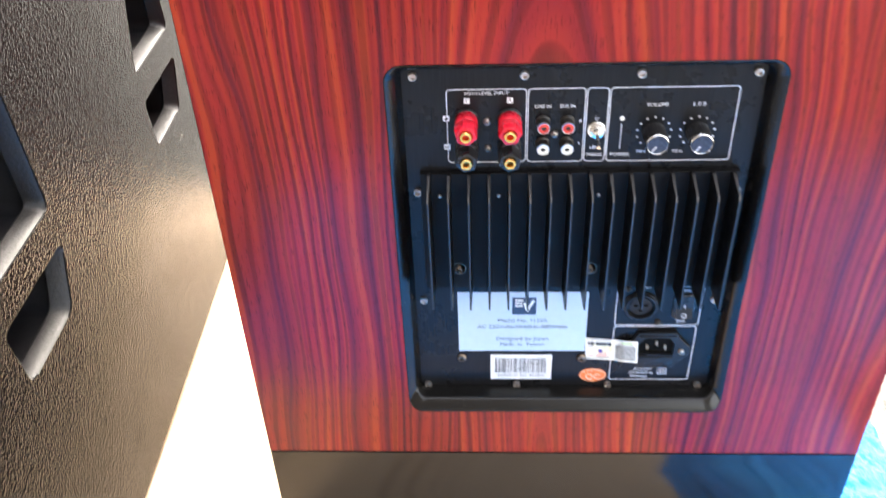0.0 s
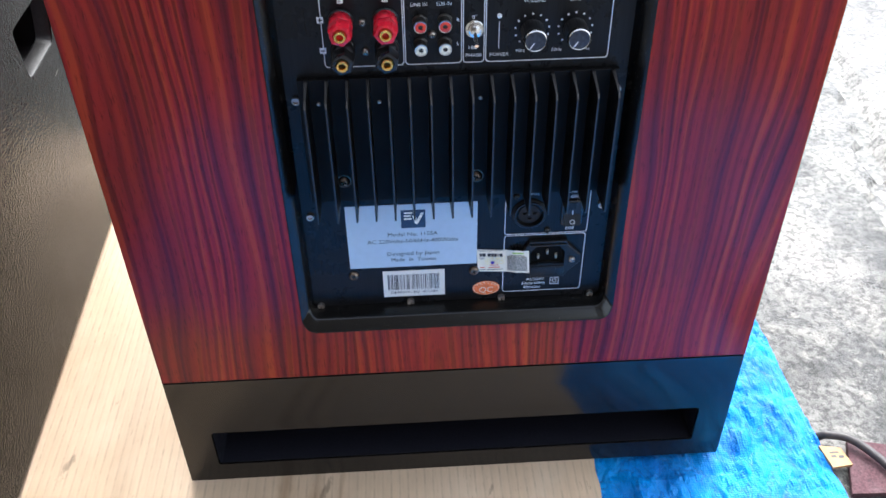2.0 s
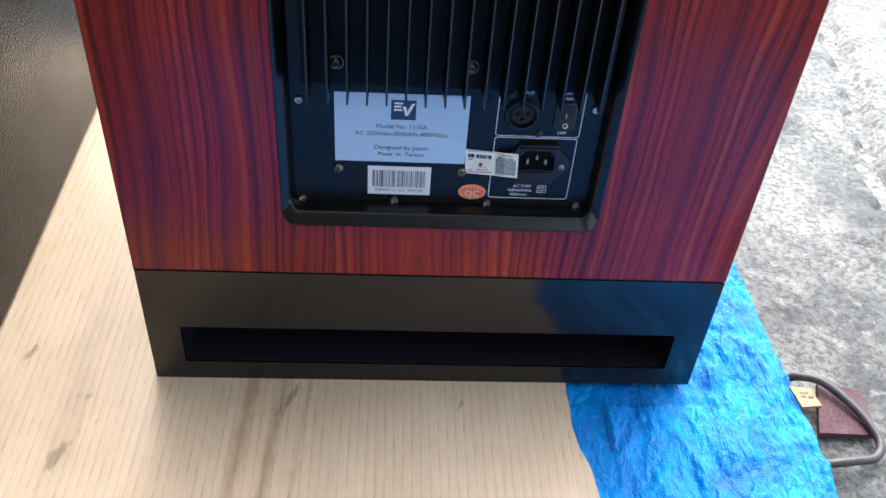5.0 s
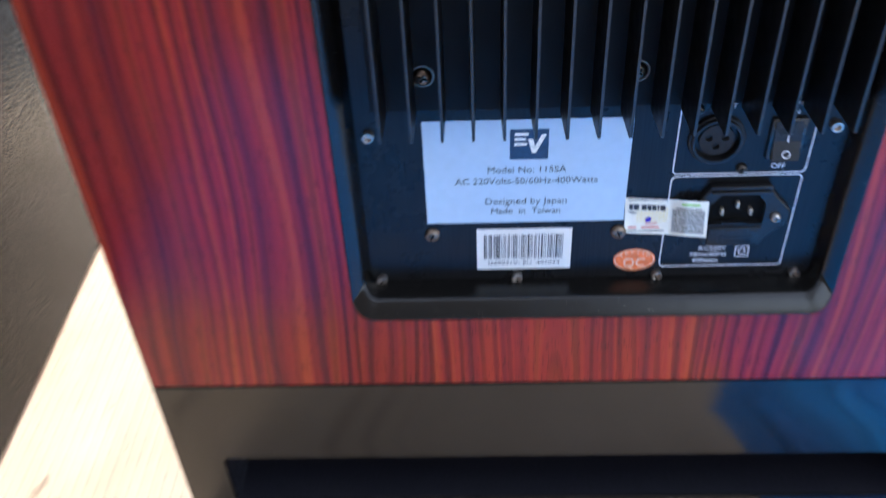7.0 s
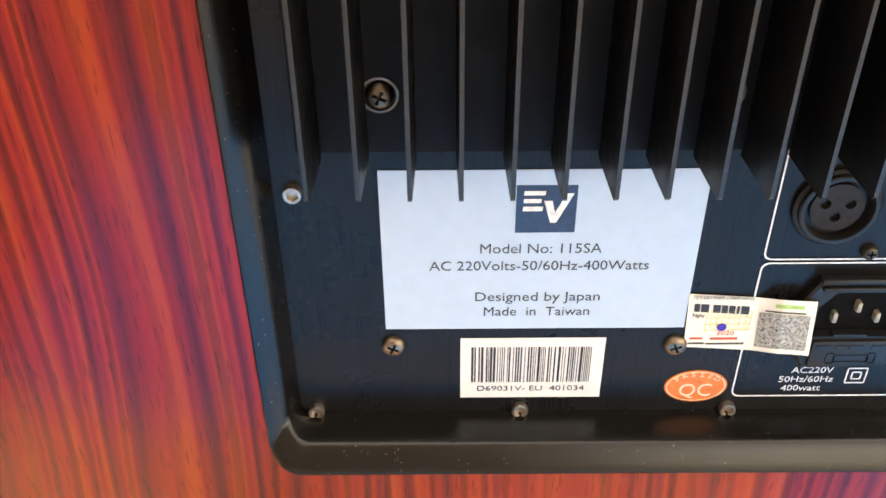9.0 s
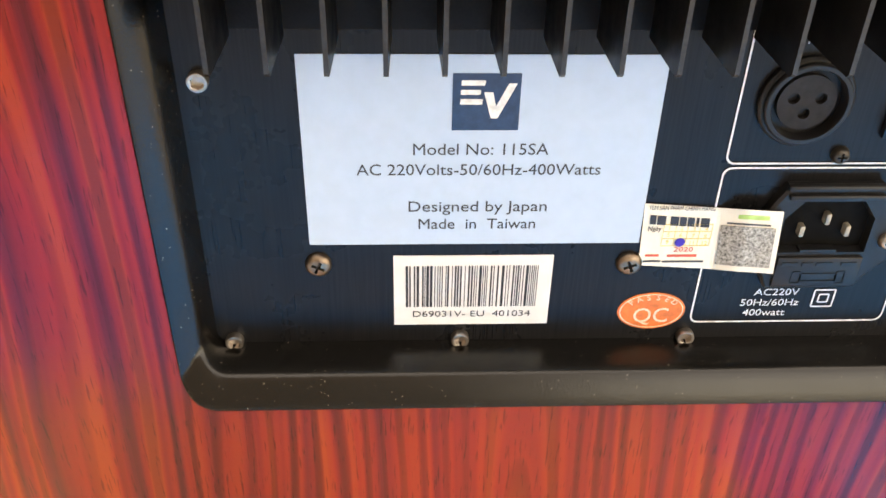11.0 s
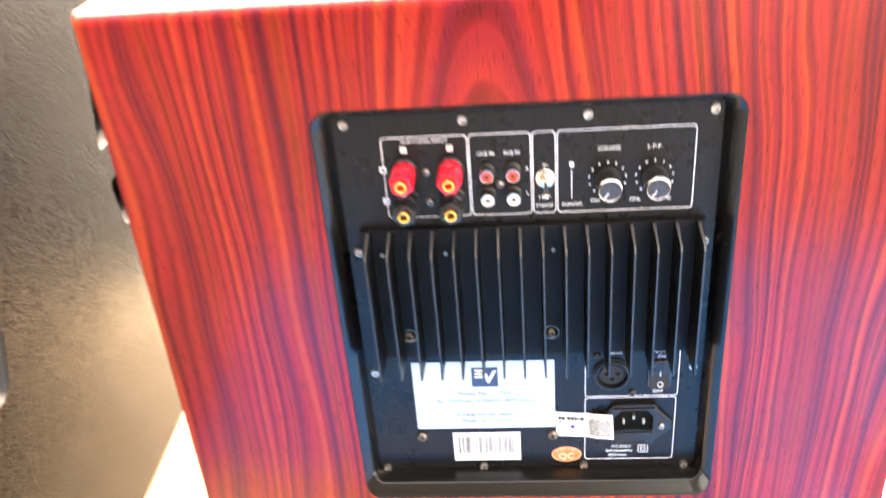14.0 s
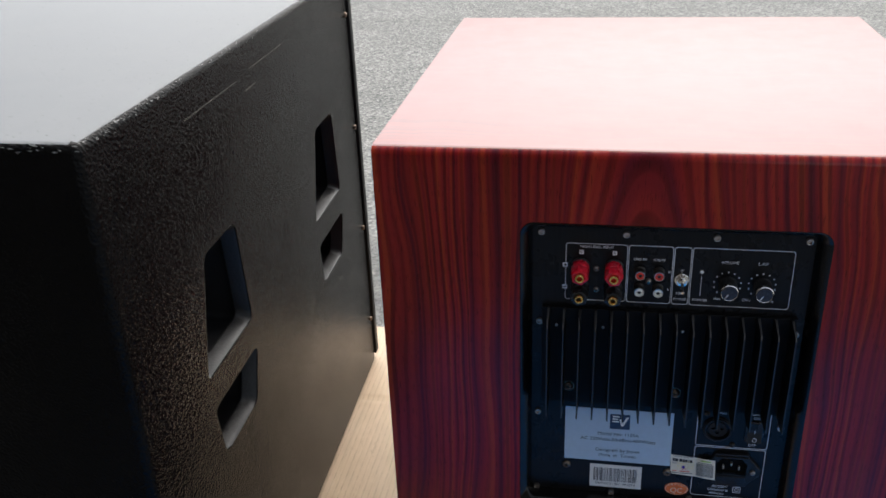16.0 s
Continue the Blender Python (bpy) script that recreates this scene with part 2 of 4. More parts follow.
def concrete_stuff():
    m, n, l, b = material("stained_concrete", 0.48, 0, (0.3, 0.29, 0.27))
    a = grain(n, l, (1, 1, 1), 5.0, 6.0, 0.65)
    c = grain(n, l, (1, 1, 1), 120.0, 6.0, 0.75)
    d = grain(n, l, (1, 1, 1), 14.0, 7.0, 0.7, 0.6)
    col = ramp(n, l, a, [(0.40, (0.055, 0.055, 0.052)), (0.5, (0.15, 0.147, 0.135)), (0.60, (0.26, 0.25, 0.225))])
    col = blend(n, l, "MULTIPLY", 0.7, col, ramp(n, l, d, [(0.36, grey(0.22)), (0.48, grey(0.8)), (0.62, grey(1))]))
    col = blend(n, l, "MULTIPLY", 0.85, col, ramp(n, l, c, [(0.44, grey(0.22)), (0.53, grey(1))]))
    chip = n.new("ShaderNodeTexVoronoi")
    chip.inputs["Scale"].default_value = 150.0
    l.new(coords(n, l), chip.inputs["Vector"])
    pit = ramp(n, l, chip.outputs["Distance"], [(0.12, grey(0.25)), (0.26, grey(1))])
    col = blend(n, l, "MULTIPLY", ramp(n, l, d, [(0.45, grey(0.75)), (0.60, grey(0.1))]), col, pit)
    pale = ramp(n, l, grain(n, l, (1, 1, 1), 48.0, 4.0, 0.7), [(0.56, grey(0)), (0.70, grey(0.45))])
    col = blend(n, l, "MIX", pale, col, (0.42, 0.40, 0.35))
    l.new(col, b.inputs["Base Color"])
    l.new(ramp(n, l, d, [(0.38, grey(0.24)), (0.55, grey(0.62))]), b.inputs["Roughness"])
    bump(n, l, b, calc(n, l, "ADD", c, calc(n, l, "MULTIPLY", d, 2.0)), 0.6, 0.006)
    return m


def asphalt_stuff():
    m, n, l, b = material("worn_grey_asphalt", 0.85, 0, (0.2, 0.2, 0.19))
    v = n.new("ShaderNodeTexVoronoi")
    v.inputs["Scale"].default_value = 130.0
    l.new(coords(n, l), v.inputs["Vector"])
    a = grain(n, l, (1, 1, 1), 2.5, 5.0)
    c = grain(n, l, (1, 1, 1), 60.0, 6.0, 0.75)
    col = ramp(n, l, v.outputs["Color"], [(0.1, grey(0.12)), (0.5, (0.21, 0.21, 0.195)), (0.9, (0.36, 0.355, 0.33))])
    col = blend(n, l, "MULTIPLY", 0.6, col, ramp(n, l, c, [(0.3, grey(0.4)), (0.6, grey(1))]))
    col = blend(n, l, "MULTIPLY", 0.5, col, ramp(n, l, a, [(0.3, grey(0.6)), (0.7, grey(1))]))
    l.new(col, b.inputs["Base Color"])
    bump(n, l, b, v.outputs["Distance"], 0.5, 0.004)
    return m


def brushed_panel():
    m, n, l, b = material("black_anodised_panel", 0.3, 0, (0.012, 0.012, 0.015), 0.0, 0.2)
    f = grain(n, l, (1, 1, 0.02), 1500.0, 2.0)
    l.new(ramp(n, l, f, [(0.3, (0.005, 0.005, 0.006)), (0.7, (0.011, 0.011, 0.012))]), b.inputs["Base Color"])
    s = grain(n, l, (1, 1, 1), 40.0)
    l.new(ramp(n, l, s, [(0.3, grey(0.24)), (0.7, grey(0.34))]), b.inputs["Roughness"])
    bump(n, l, b, f, 0.08, 0.0002)
    return m


def dusty_skylit_paint():
    m, n, l, b = material("dusty_skylit_black_paint", 0.3, 0, (0.06, 0.06, 0.06), 0.0, 0.25)
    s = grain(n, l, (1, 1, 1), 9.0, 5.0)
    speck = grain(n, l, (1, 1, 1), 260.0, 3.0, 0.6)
    # a little dust, and the sky's sheen on the box top put into pale grey
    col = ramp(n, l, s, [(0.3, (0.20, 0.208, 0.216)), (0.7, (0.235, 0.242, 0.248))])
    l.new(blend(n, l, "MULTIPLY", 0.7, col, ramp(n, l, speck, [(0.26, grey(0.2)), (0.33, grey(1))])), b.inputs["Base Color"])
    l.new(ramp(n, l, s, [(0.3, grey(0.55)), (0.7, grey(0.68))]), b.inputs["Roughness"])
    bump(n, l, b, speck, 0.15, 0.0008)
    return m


def dusty_plastic():
    """Black moulded plastic, finely pebbled, with pale dust specks."""
    m, n, l, b = material("satin_black_plastic", 0.2, 0, (0.004, 0.0035, 0.003), 0.0, 0.42)
    dust = n.new("ShaderNodeTexVoronoi")
    dust.inputs["Scale"].default_value = 950.0
    l.new(coords(n, l), dust.inputs["Vector"])
    pick = node(n, "SeparateColor")
    l.new(dust.outputs["Color"], pick.inputs[0])
    size = calc(n, l, "MULTIPLY", calc(n, l, "SUBTRACT", pick.outputs[0], 0.80), 0.9)
    speck = calc(n, l, "LESS_THAN", dust.outputs["Distance"], size)
    l.new(blend(n, l, "MIX", calc(n, l, "MULTIPLY", speck, 0.55), (0.004, 0.0035, 0.003), (0.42, 0.37, 0.31)), b.inputs["Base Color"])
    s = grain(n, l, (1, 1, 1), 60.0)
    l.new(ramp(n, l, s, [(0.3, grey(0.2)), (0.7, grey(0.27))]), b.inputs["Roughness"])
    bump(n, l, b, grain(n, l, (1, 1, 1), 1600.0, 1.0), 0.3, 0.0002)
    return m


WOOD_TOP = wood_veneer(True)
WOOD, PEBBLE, CARD, TARP = wood_veneer(), pebbled_paint(), cardboard_stuff(), tarp_stuff()
CONCRETE, ASPHALT, PANEL = concrete_stuff(), asphalt_stuff(), brushed_panel()
LACQUER = plain("black_lacquer", (0.010, 0.009, 0.008), 0.16, 0, 0.0, 60.0, 0.25, 0.39)
INSIDE = plain("matt_black_inside", (0.012, 0.012, 0.013), 0.4)
POCKET = plain("satin_black_pocket_ledge", (0.012, 0.012, 0.012), 0.4, 0, 0.0008, 400.0, 0.3, 0.3)
PORTMAT = plain("black_port_lining", (0.010, 0.010, 0.014), 0.45, 0, 0.0, 400.0, 0.25, 0.2)
TRAYMAT = dusty_plastic()
FINMAT = plain("black_anodised_aluminium", (0.008, 0.0075, 0.0075), 0.4, 0, 0.0, 1200.0, 0.25, 0.12)
STEEL = plain("nickel_screw", (0.46, 0.41, 0.37), 0.34, 1.0)
DARKSTEEL = plain("dark_screw", (0.22, 0.165, 0.125), 0.36, 1.0)
CHROME = plain("polished_metal", (0.75, 0.74, 0.72), 0.14, 1.0)
PINS = plain("dull_nickel_pin", (0.42, 0.37, 0.30), 0.5, 0.7)
GOLD = plain("gold_plating", (0.83, 0.52, 0.17), 0.2, 1.0)
REDP = plain("red_plastic", (0.62, 0.012, 0.03), 0.28)
BLACKP = plain("black_plastic", (0.012, 0.012, 0.013), 0.3)
DEEPBLACK = plain("matt_black_socket_floor", (0.005, 0.005, 0.005), 0.7, 0, 0.0, 400.0, 0.25, 0.05)
SOCKET = plain("dull_black_plastic", (0.009, 0.009, 0.010), 0.4, 0, 0.0, 400.0, 0.25, 0.35)
WHITEP = plain("white_plastic", (0.80, 0.78, 0.74), 0.35)
REDJ = plain("dark_red_plastic", (0.65, 0.045, 0.02), 0.35)
INK = plain("white_print", (0.74, 0.74, 0.76), 0.5)
PAPER = plain("pale_blue_label_paper", (0.41, 0.53, 0.66), 0.4, 0, 0.0, 200.0, 0.03)
WHITEPAPER = plain("white_sticker_paper", (0.72, 0.70, 0.66), 0.5, 0, 0.0, 200.0, 0.04)
CREAM = plain("cream_sticker_paper", (0.79, 0.75, 0.64), 0.45, 0, 0.0, 300.0, 0.05)
BLACKINK = plain("black_ink", (0.02, 0.02, 0.025), 0.5)
GREYINK = plain("dark_grey_ink", (0.038, 0.041, 0.052), 0.5)
NAVYINK = plain("navy_ink", (0.012, 0.035, 0.085), 0.4)
ORANGE = plain("orange_sticker", (0.76, 0.17, 0.035), 0.4)
ORANGEINK = plain("cream_ink", (0.80, 0.62, 0.45), 0.5)
REDINK = plain("red_ink", (0.6, 0.08, 0.05), 0.5)
YELLOWINK = plain("yellow_ink", (0.75, 0.62, 0.2), 0.5)
GREENINK = plain("green_ink", (0.35, 0.55, 0.15), 0.5)
BLUEINK = plain("violet_marker", (0.03, 0.01, 0.35), 0.5)
GREYBLOCK = plain("grey_print", (0.30, 0.29, 0.26), 0.5, 0, 0.0, 1100.0, 0.95)
MAROON = plain("maroon_carpet", (0.085, 0.038, 0.045), 0.85, 0, 0.001, 500.0, 0.5)
CABLE = plain("grey_cable_rubber", (0.045, 0.04, 0.039), 0.45, 0, 0.0, 200.0)
UNSEEN_WALL = plain("dark_brown_unseen_wall", (0.028, 0.022, 0.018), 0.8, 0, 0.002, 30.0)

# ---- mesh helpers ----
placed = {}


def thing(name, at, label, category, group=""):
    e = new(name)
    e.location = at
    e.empty_display_size = 0.05
    placed[e] = Matrix.Translation(at)
    return tagged(e, label, category, group)


def link(name, data, parent=None, label="", at=None, turn=None):
    ob = new(name, data)
    m = Matrix.Translation(at) if at is not None else Matrix.Identity(4)
    if turn is not None:
        m = m @ turn
    ob.matrix_basis = m
    placed[ob] = m
    if parent is not None:
        ob.parent = parent
        ob.matrix_parent_inverse = placed[parent].inverted()
    if label:
        ob["label"] = label
    return ob


def finish(name, bm, mat, smooth=30.0):
    bmesh.ops.recalc_face_normals(bm, faces=bm.faces)
    me = bpy.data.meshes.new(name)
    bm.to_mesh(me)
    bm.free()
    for mt in mat if isinstance(mat, (list, tuple)) else (mat,):
        me.materials.append(mt)
    if smooth:
        for p in me.polygons:
            p.use_smooth = True
        me.set_sharp_from_angle(angle=radians(smooth))
    return me


def part(name, bm, mat, parent=None, label="", smooth=30.0, at=None, turn=None):
    return link(name, finish(name, bm, mat, smooth), parent, label, at, turn)


def box(bm, lo, hi, bevel=0.0, seg=2):
    lo, hi = Vector(lo), Vector(hi)
    made = bmesh.ops.create_cube(bm, size=1.0, matrix=Matrix.Translation((lo + hi) / 2) @ Matrix.Diagonal((*(hi - lo), 1)))
    if bevel:
        vs = set(made["verts"])
        es = [e for e in bm.edges if e.verts[0] in vs and e.verts[1] in vs]
        bmesh.ops.bevel(bm, geom=es, offset=bevel, segments=seg, affect="EDGES", profile=0.5)
    return bm


def boxes(*spans, bevel=0.0):
    bm = bmesh.new()
    for lo, hi in spans:
        box(bm, lo, hi, bevel)
    return bm


def loft(bm, loops, start=True, end=True):
    """Skins a row of equal loops of points; caps the first and the last if told."""
    rings = [[bm.verts.new(p) for p in lp] for lp in loops]
    for a, b in zip(rings, rings[1:]):
        for i in range(len(a)):
            j = (i + 1) % len(a)
            bm.faces.new((a[i], a[j], b[j], b[i]))
    if start:
        bm.faces.new(rings[0])
    if end:
        bm.faces.new(rings[-1])
    return bm


def circle(r, d, n=24, x=0.0, z=0.0):
    return [(x + r * math.cos(2 * math.pi * i / n), -d, z + r * math.sin(2 * math.pi * i / n)) for i in range(n)]


def ngon(r, d, sides=6, n=24, turn=0.0):
    out = []
    for i in range(n):
        a = 2 * math.pi * i / n
        k = (a - turn) % (2 * math.pi / sides) - math.pi / sides
        q = r * math.cos(math.pi / sides) / math.cos(k)
        out.append((q * math.cos(a), -d, q * math.sin(a)))
    return out


def cross(r, d, n=24):
    out = []
    for i in range(n):
        a = 2 * math.pi * i / n
        q = r if i % 6 in (0,) else r * 0.96 if i % 6 in (1, 5) else r * 0.36
        out.append((q * math.cos(a), -d, q * math.sin(a)))
    return out


def rrect(x0, x1, z0, z1, r, y, n=6):
    """A rounded rectangle in the plane of that y."""
    out = []
    for cx, cz, a0 in ((x1 - r, z1 - r, 0), (x0 + r, z1 - r, 90), (x0 + r, z0 + r, 180), (x1 - r, z0 + r, 270)):
        for i in range(n + 1):
            a = radians(a0 + 90 * i / n)
            out.append((cx + r * math.cos(a), y, cz + r * math.sin(a)))
    return out


def holed(bm, outer, holes):
    """A flat face with holes, filled between its loops."""
    edges, made = [], []
    for lp in (outer, *holes):
        vs = [bm.verts.new(p) for p in lp]
        made.append(vs)
        edges += [bm.edges.new((vs[i], vs[(i + 1) % len(vs)])) for i in range(len(vs))]
    bmesh.ops.triangle_fill(bm, use_beauty=True, use_dissolve=False, edges=edges)
    return made


def tube(bm, pts, r, n=10):
    pts = [Vector(p) for p in pts]
    loops = []
    for i, p in enumerate(pts):
        d = (pts[min(i + 1, len(pts) - 1)] - pts[max(i - 1, 0)]).normalized()
        u = d.cross(Vector((0.12, 0.3, 0.95))).normalized()
        v = d.cross(u)
        loops.append([tuple(p + r * (math.cos(2 * math.pi * k / n) * u + math.sin(2 * math.pi * k / n) * v)) for k in range(n)])
    return loft(bm, loops)


def spline(pts, per=8):
    pts = [Vector(p) for p in pts]
    out = []
    for i in range(len(pts) - 1):
        p0, p1, p2, p3 = pts[max(i - 1, 0)], pts[i], pts[i + 1], pts[min(i + 2, len(pts) - 1)]
        for k in range(per):
            t = k / per
            out.append(0.5 * ((2 * p1) + (p2 - p0) * t + (2 * p0 - 5 * p1 + 4 * p2 - p3) * t * t + (3 * p1 - p0 - 3 * p2 + p3) * t ** 3))
    return out + [pts[-1]]


def letters(name, body, size, x, z, y, mat, parent, align="CENTER", width=None, turn=0.0):
    """Printed words, facing -y, the middle of the capitals at z."""
    cu = bpy.data.curves.new(name, "FONT")
    cu.body, cu.size, cu.align_x, cu.align_y = body, size, align, "CENTER"
    cu.extrude, cu.resolution_u = 0.00003, 3
    tmp = bpy.data.objects.new(name, cu)
    scene.collection.objects.link(tmp)
    me = bpy.data.meshes.new_from_object(tmp)
    bpy.data.objects.remove(tmp)
    if width:
        xs = [v.co.x for v in me.vertices]
        k = width / max(1e-6, max(xs) - min(xs))
        for v in me.vertices:
            v.co.x *= k
    me.materials.clear()
    me.materials.append(mat)
    return link(name, me, parent, "", (x, y, z), pose(0, 0, 0, 90, 0, 0) @ pose(0, 0, 0, 0, 0, turn))


def frame_line(x0, x1, z0, z1, r, y, w=0.00055, thick=0.0001):
    bm = bmesh.new()
    a, b = rrect(x0, x1, z0, z1, r, y), rrect(x0 + w, x1 - w, z0 + w, z1 - w, r - w * 0.7, y)
    a2, b2 = [(p[0], y - thick, p[2]) for p in a], [(p[0], y - thick, p[2]) for p in b]
    loft(bm, [a, a2, b2, b], False, False)
    return bm


# ---- ground ----
def sheet(name, mat, x0, x1, y0, y1, nx, ny, z, relief, size, label, parent=None):
    bm = bmesh.new()
    rows = []
    for j in range(ny + 1):
        y = y0 + (y1 - y0) * j / ny
        rows.append([bm.verts.new((x0 + (x1 - x0) * i / nx, y, z + relief * noise.fractal(Vector((x0 + (x1 - x0) * i / nx, y, 0)) * size, 0.7, 2.2, 4))) for i in range(nx + 1)])
    for a, b in zip(rows, rows[1:]):
        for i in range(nx):
            bm.faces.new((a[i], a[i + 1], b[i + 1], b[i]))
    return bm


GROUND_Z = -0.016
ground = part("ground", sheet("ground", ASPHALT, -60, 60, -60, 60, 40, 40, GROUND_Z - 0.012, 0.0, 1, ""), ASPHALT, None, "", 0)
tagged(ground, "worn light grey asphalt street with coarse aggregate", "ground", "", "structure")


def slab():
    """The cast concrete apron: one worn, cracked sheet with a broken edge towards the street."""
    bm = bmesh.new()
    nx, ny = 300, 270
    rows = []
    for j in range(ny + 1):
        row = []
        for i in range(nx + 1):
            x, y = -2.2 + 4.6 * i / nx, -3.0 + 4.06 * j / ny
            if j == ny:
                y += 0.03 * noise.noise(Vector((x * 5, 3, 0)))
            z = GROUND_Z + 0.005 * noise.fractal(Vector((x, y, 0)) * 4, 0.8, 2.2, 4)
            wander = 0.02 * noise.noise(Vector((2.0, y * 9, 0)))
            off = x - 0.52 - 0.215 * y - wander
            if y > 0.3 and abs(off) < 0.014:
                z -= 0.016
            elif off > 0 and y > 0.3:
                z += 0.006
            if x > 0.47:
                for yy, h in ((0.285, 0.009), (0.238, 0.011), (0.205, 0.006)):
                    z += h * math.exp(-((y - yy - 0.05 * (x - 0.5) - 0.01 * noise.noise(Vector((x * 11, yy * 40, 0)))) / 0.009) ** 2) * min(1.0, (x - 0.47) / 0.05)
            if x < 0.4 and y < 0.7:
                z = min(z, GROUND_Z + 0.001)
            if j == ny:
                z = GROUND_Z - 0.02
            row.append(bm.verts.new((x, y, z)))
        rows.append(row)
    for a, b in zip(rows, rows[1:]):
        for i in range(nx):
            bm.faces.new((a[i], a[i + 1], b[i + 1], b[i]))
    return bm


pavement = part("pavement", slab(), CONCRETE, None, "", 60)
tagged(pavement, "weathered stained concrete pavement with cracks", "pavement", "", "structure")


def tarpaulin():
    bm = bmesh.new()
    nx, ny = 300, 360
    x0, x1, y0, y1 = -0.45, 0.355, -0.66, 0.36
    rows = []
    for j in range(ny + 1):
        y = y0 + (y1 - y0) * j / ny
        row = []
        for i in range(nx + 1):
            t = i / nx
            edge = x1 + 0.006 * noise.noise(Vector((3.1, y * 6, 0))) - 0.05 * max(0.0, y - 0.1) + min(0.34, 1.2 * max(0.0, -y - 0.17))
            x = x0 + (edge - x0) * t
            free = x > 0.13 or y < -0.22
            k = 1.0 if x > 0.1 and y > -0.24 else 0.4 if free else 0.0
            if abs(x) < 0.27 and y > -0.02:
                k *= 0.35
            f = 0.8 * abs(noise.noise(Vector((x * 22, y * 9, 0)))) + 0.7 * abs(noise.noise(Vector((x * 70 + y * 12, y * 28, 7)))) + 0.4 * abs(noise.noise(Vector((x * 140 - y * 30, y * 70, 3))))
            z = -0.0105 + k * (0.002 + 0.011 * f)
            if x > 0.37:
                z += 0.005
            if t > 0.985:
                z -= 0.003
            if x < 0.165 and y > -0.225:
                z = min(z, -0.0064)
            row.append(bm.verts.new((x, y, min(z, -0.002) if abs(x) < 0.27 and y > -0.03 else z)))
        rows.append(row)
    for a, b in zip(rows, rows[1:]):
        for i in range(nx):
            bm.faces.new((a[i], a[i + 1], b[i + 1], b[i]))
    return bm


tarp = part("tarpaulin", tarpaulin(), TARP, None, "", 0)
for p in tarp.data.polygons:
    p.use_smooth = True
tagged(tarp, "crinkled shiny blue woven plastic tarpaulin on the concrete", "tarpaulin")


def cardboard(x0, x1, y0, y1, top, thick, wave, seed):
    """A flattened box: two liners and a wavy torn edge on the side of x1."""
    bm = bmesh.new()
    nx, ny = 90, 110
    up, low = [], []
    for j in range(ny + 1):
        y = y0 + (y1 - y0) * j / ny
        e = x1 + 0.12 * max(0.0, -y - 0.05) + wave * (noise.noise(Vector((seed, y * 13, 0))) + 0.5 * noise.noise(Vector((seed, y * 37, 2))))
        u, w = [], []
        for i in range(nx + 1):
            x = x0 + (e - x0) * i / nx
            yy = y + (0.008 * noise.noise(Vector((x * 9, seed, 0))) if j in (0, ny) else 0)
            sag = 0.0012 * noise.noise(Vector((x * 7, y * 5, seed)))
            crease = -0.0016 * math.exp(-((x + 0.132 - 0.07 * y) / 0.005) ** 2) - 0.001 * math.exp(-((x + 0.160 - 0.07 * y) / 0.007) ** 2) - 0.002 * math.exp(-((y - 0.417) / 0.003) ** 2)
            z = top + min(0.0, sag) + crease
            u.append(bm.verts.new((x, yy, z)))
            w.append(bm.verts.new((x, yy, top - thick)))
        up.append(u)
        low.append(w)
    for a, b, flip in ((up[j], up[j + 1], 0) for j in range(ny)):
        for i in range(nx):
            bm.faces.new((a[i], a[i + 1], b[i + 1], b[i]))
    for j in range(ny):
        for c in (0, nx):
            bm.faces.new((up[j][c], up[j + 1][c], low[j + 1][c], low[j][c]))
    for i in range(nx):
        for r in (0, ny):
            bm.faces.new((up[r][i], up[r][i + 1], low[r][i + 1], low[r][i]))
    return bm


card = part("cardboard_sheet", cardboard(-1.25, 0.131, -0.205, 0.63, 0.0, 0.0055, 0.006, 1.0), CARD, None, "", 40)
tagged(card, "flattened brown corrugated cardboard with creases and scuffs", "cardboard")

# unseen wall added behind the camera to block sky and darken reflections
wall = part("unseen_wall_south", boxes(((-6, -2.2, -0.03), (0.4, -2.0, 3.3))), UNSEEN_WALL, None, "", 0)
tagged(wall, "plain dark brown wall out of view, added to block the sky", "wall", "", "structure")


# ---- subwoofer ----
sub = thing("subwoofer", (0, 0.245, 0), "glossy red wood-grain subwoofer cabinet with black base and rear amplifier", "speaker")
TOP, SEAM, DEEP, HALF = 0.560, 0.134, 0.525, 0.25
TX0, TX1, TZ0, TZ1 = -0.1235, 0.1255, 0.190, 0.4945


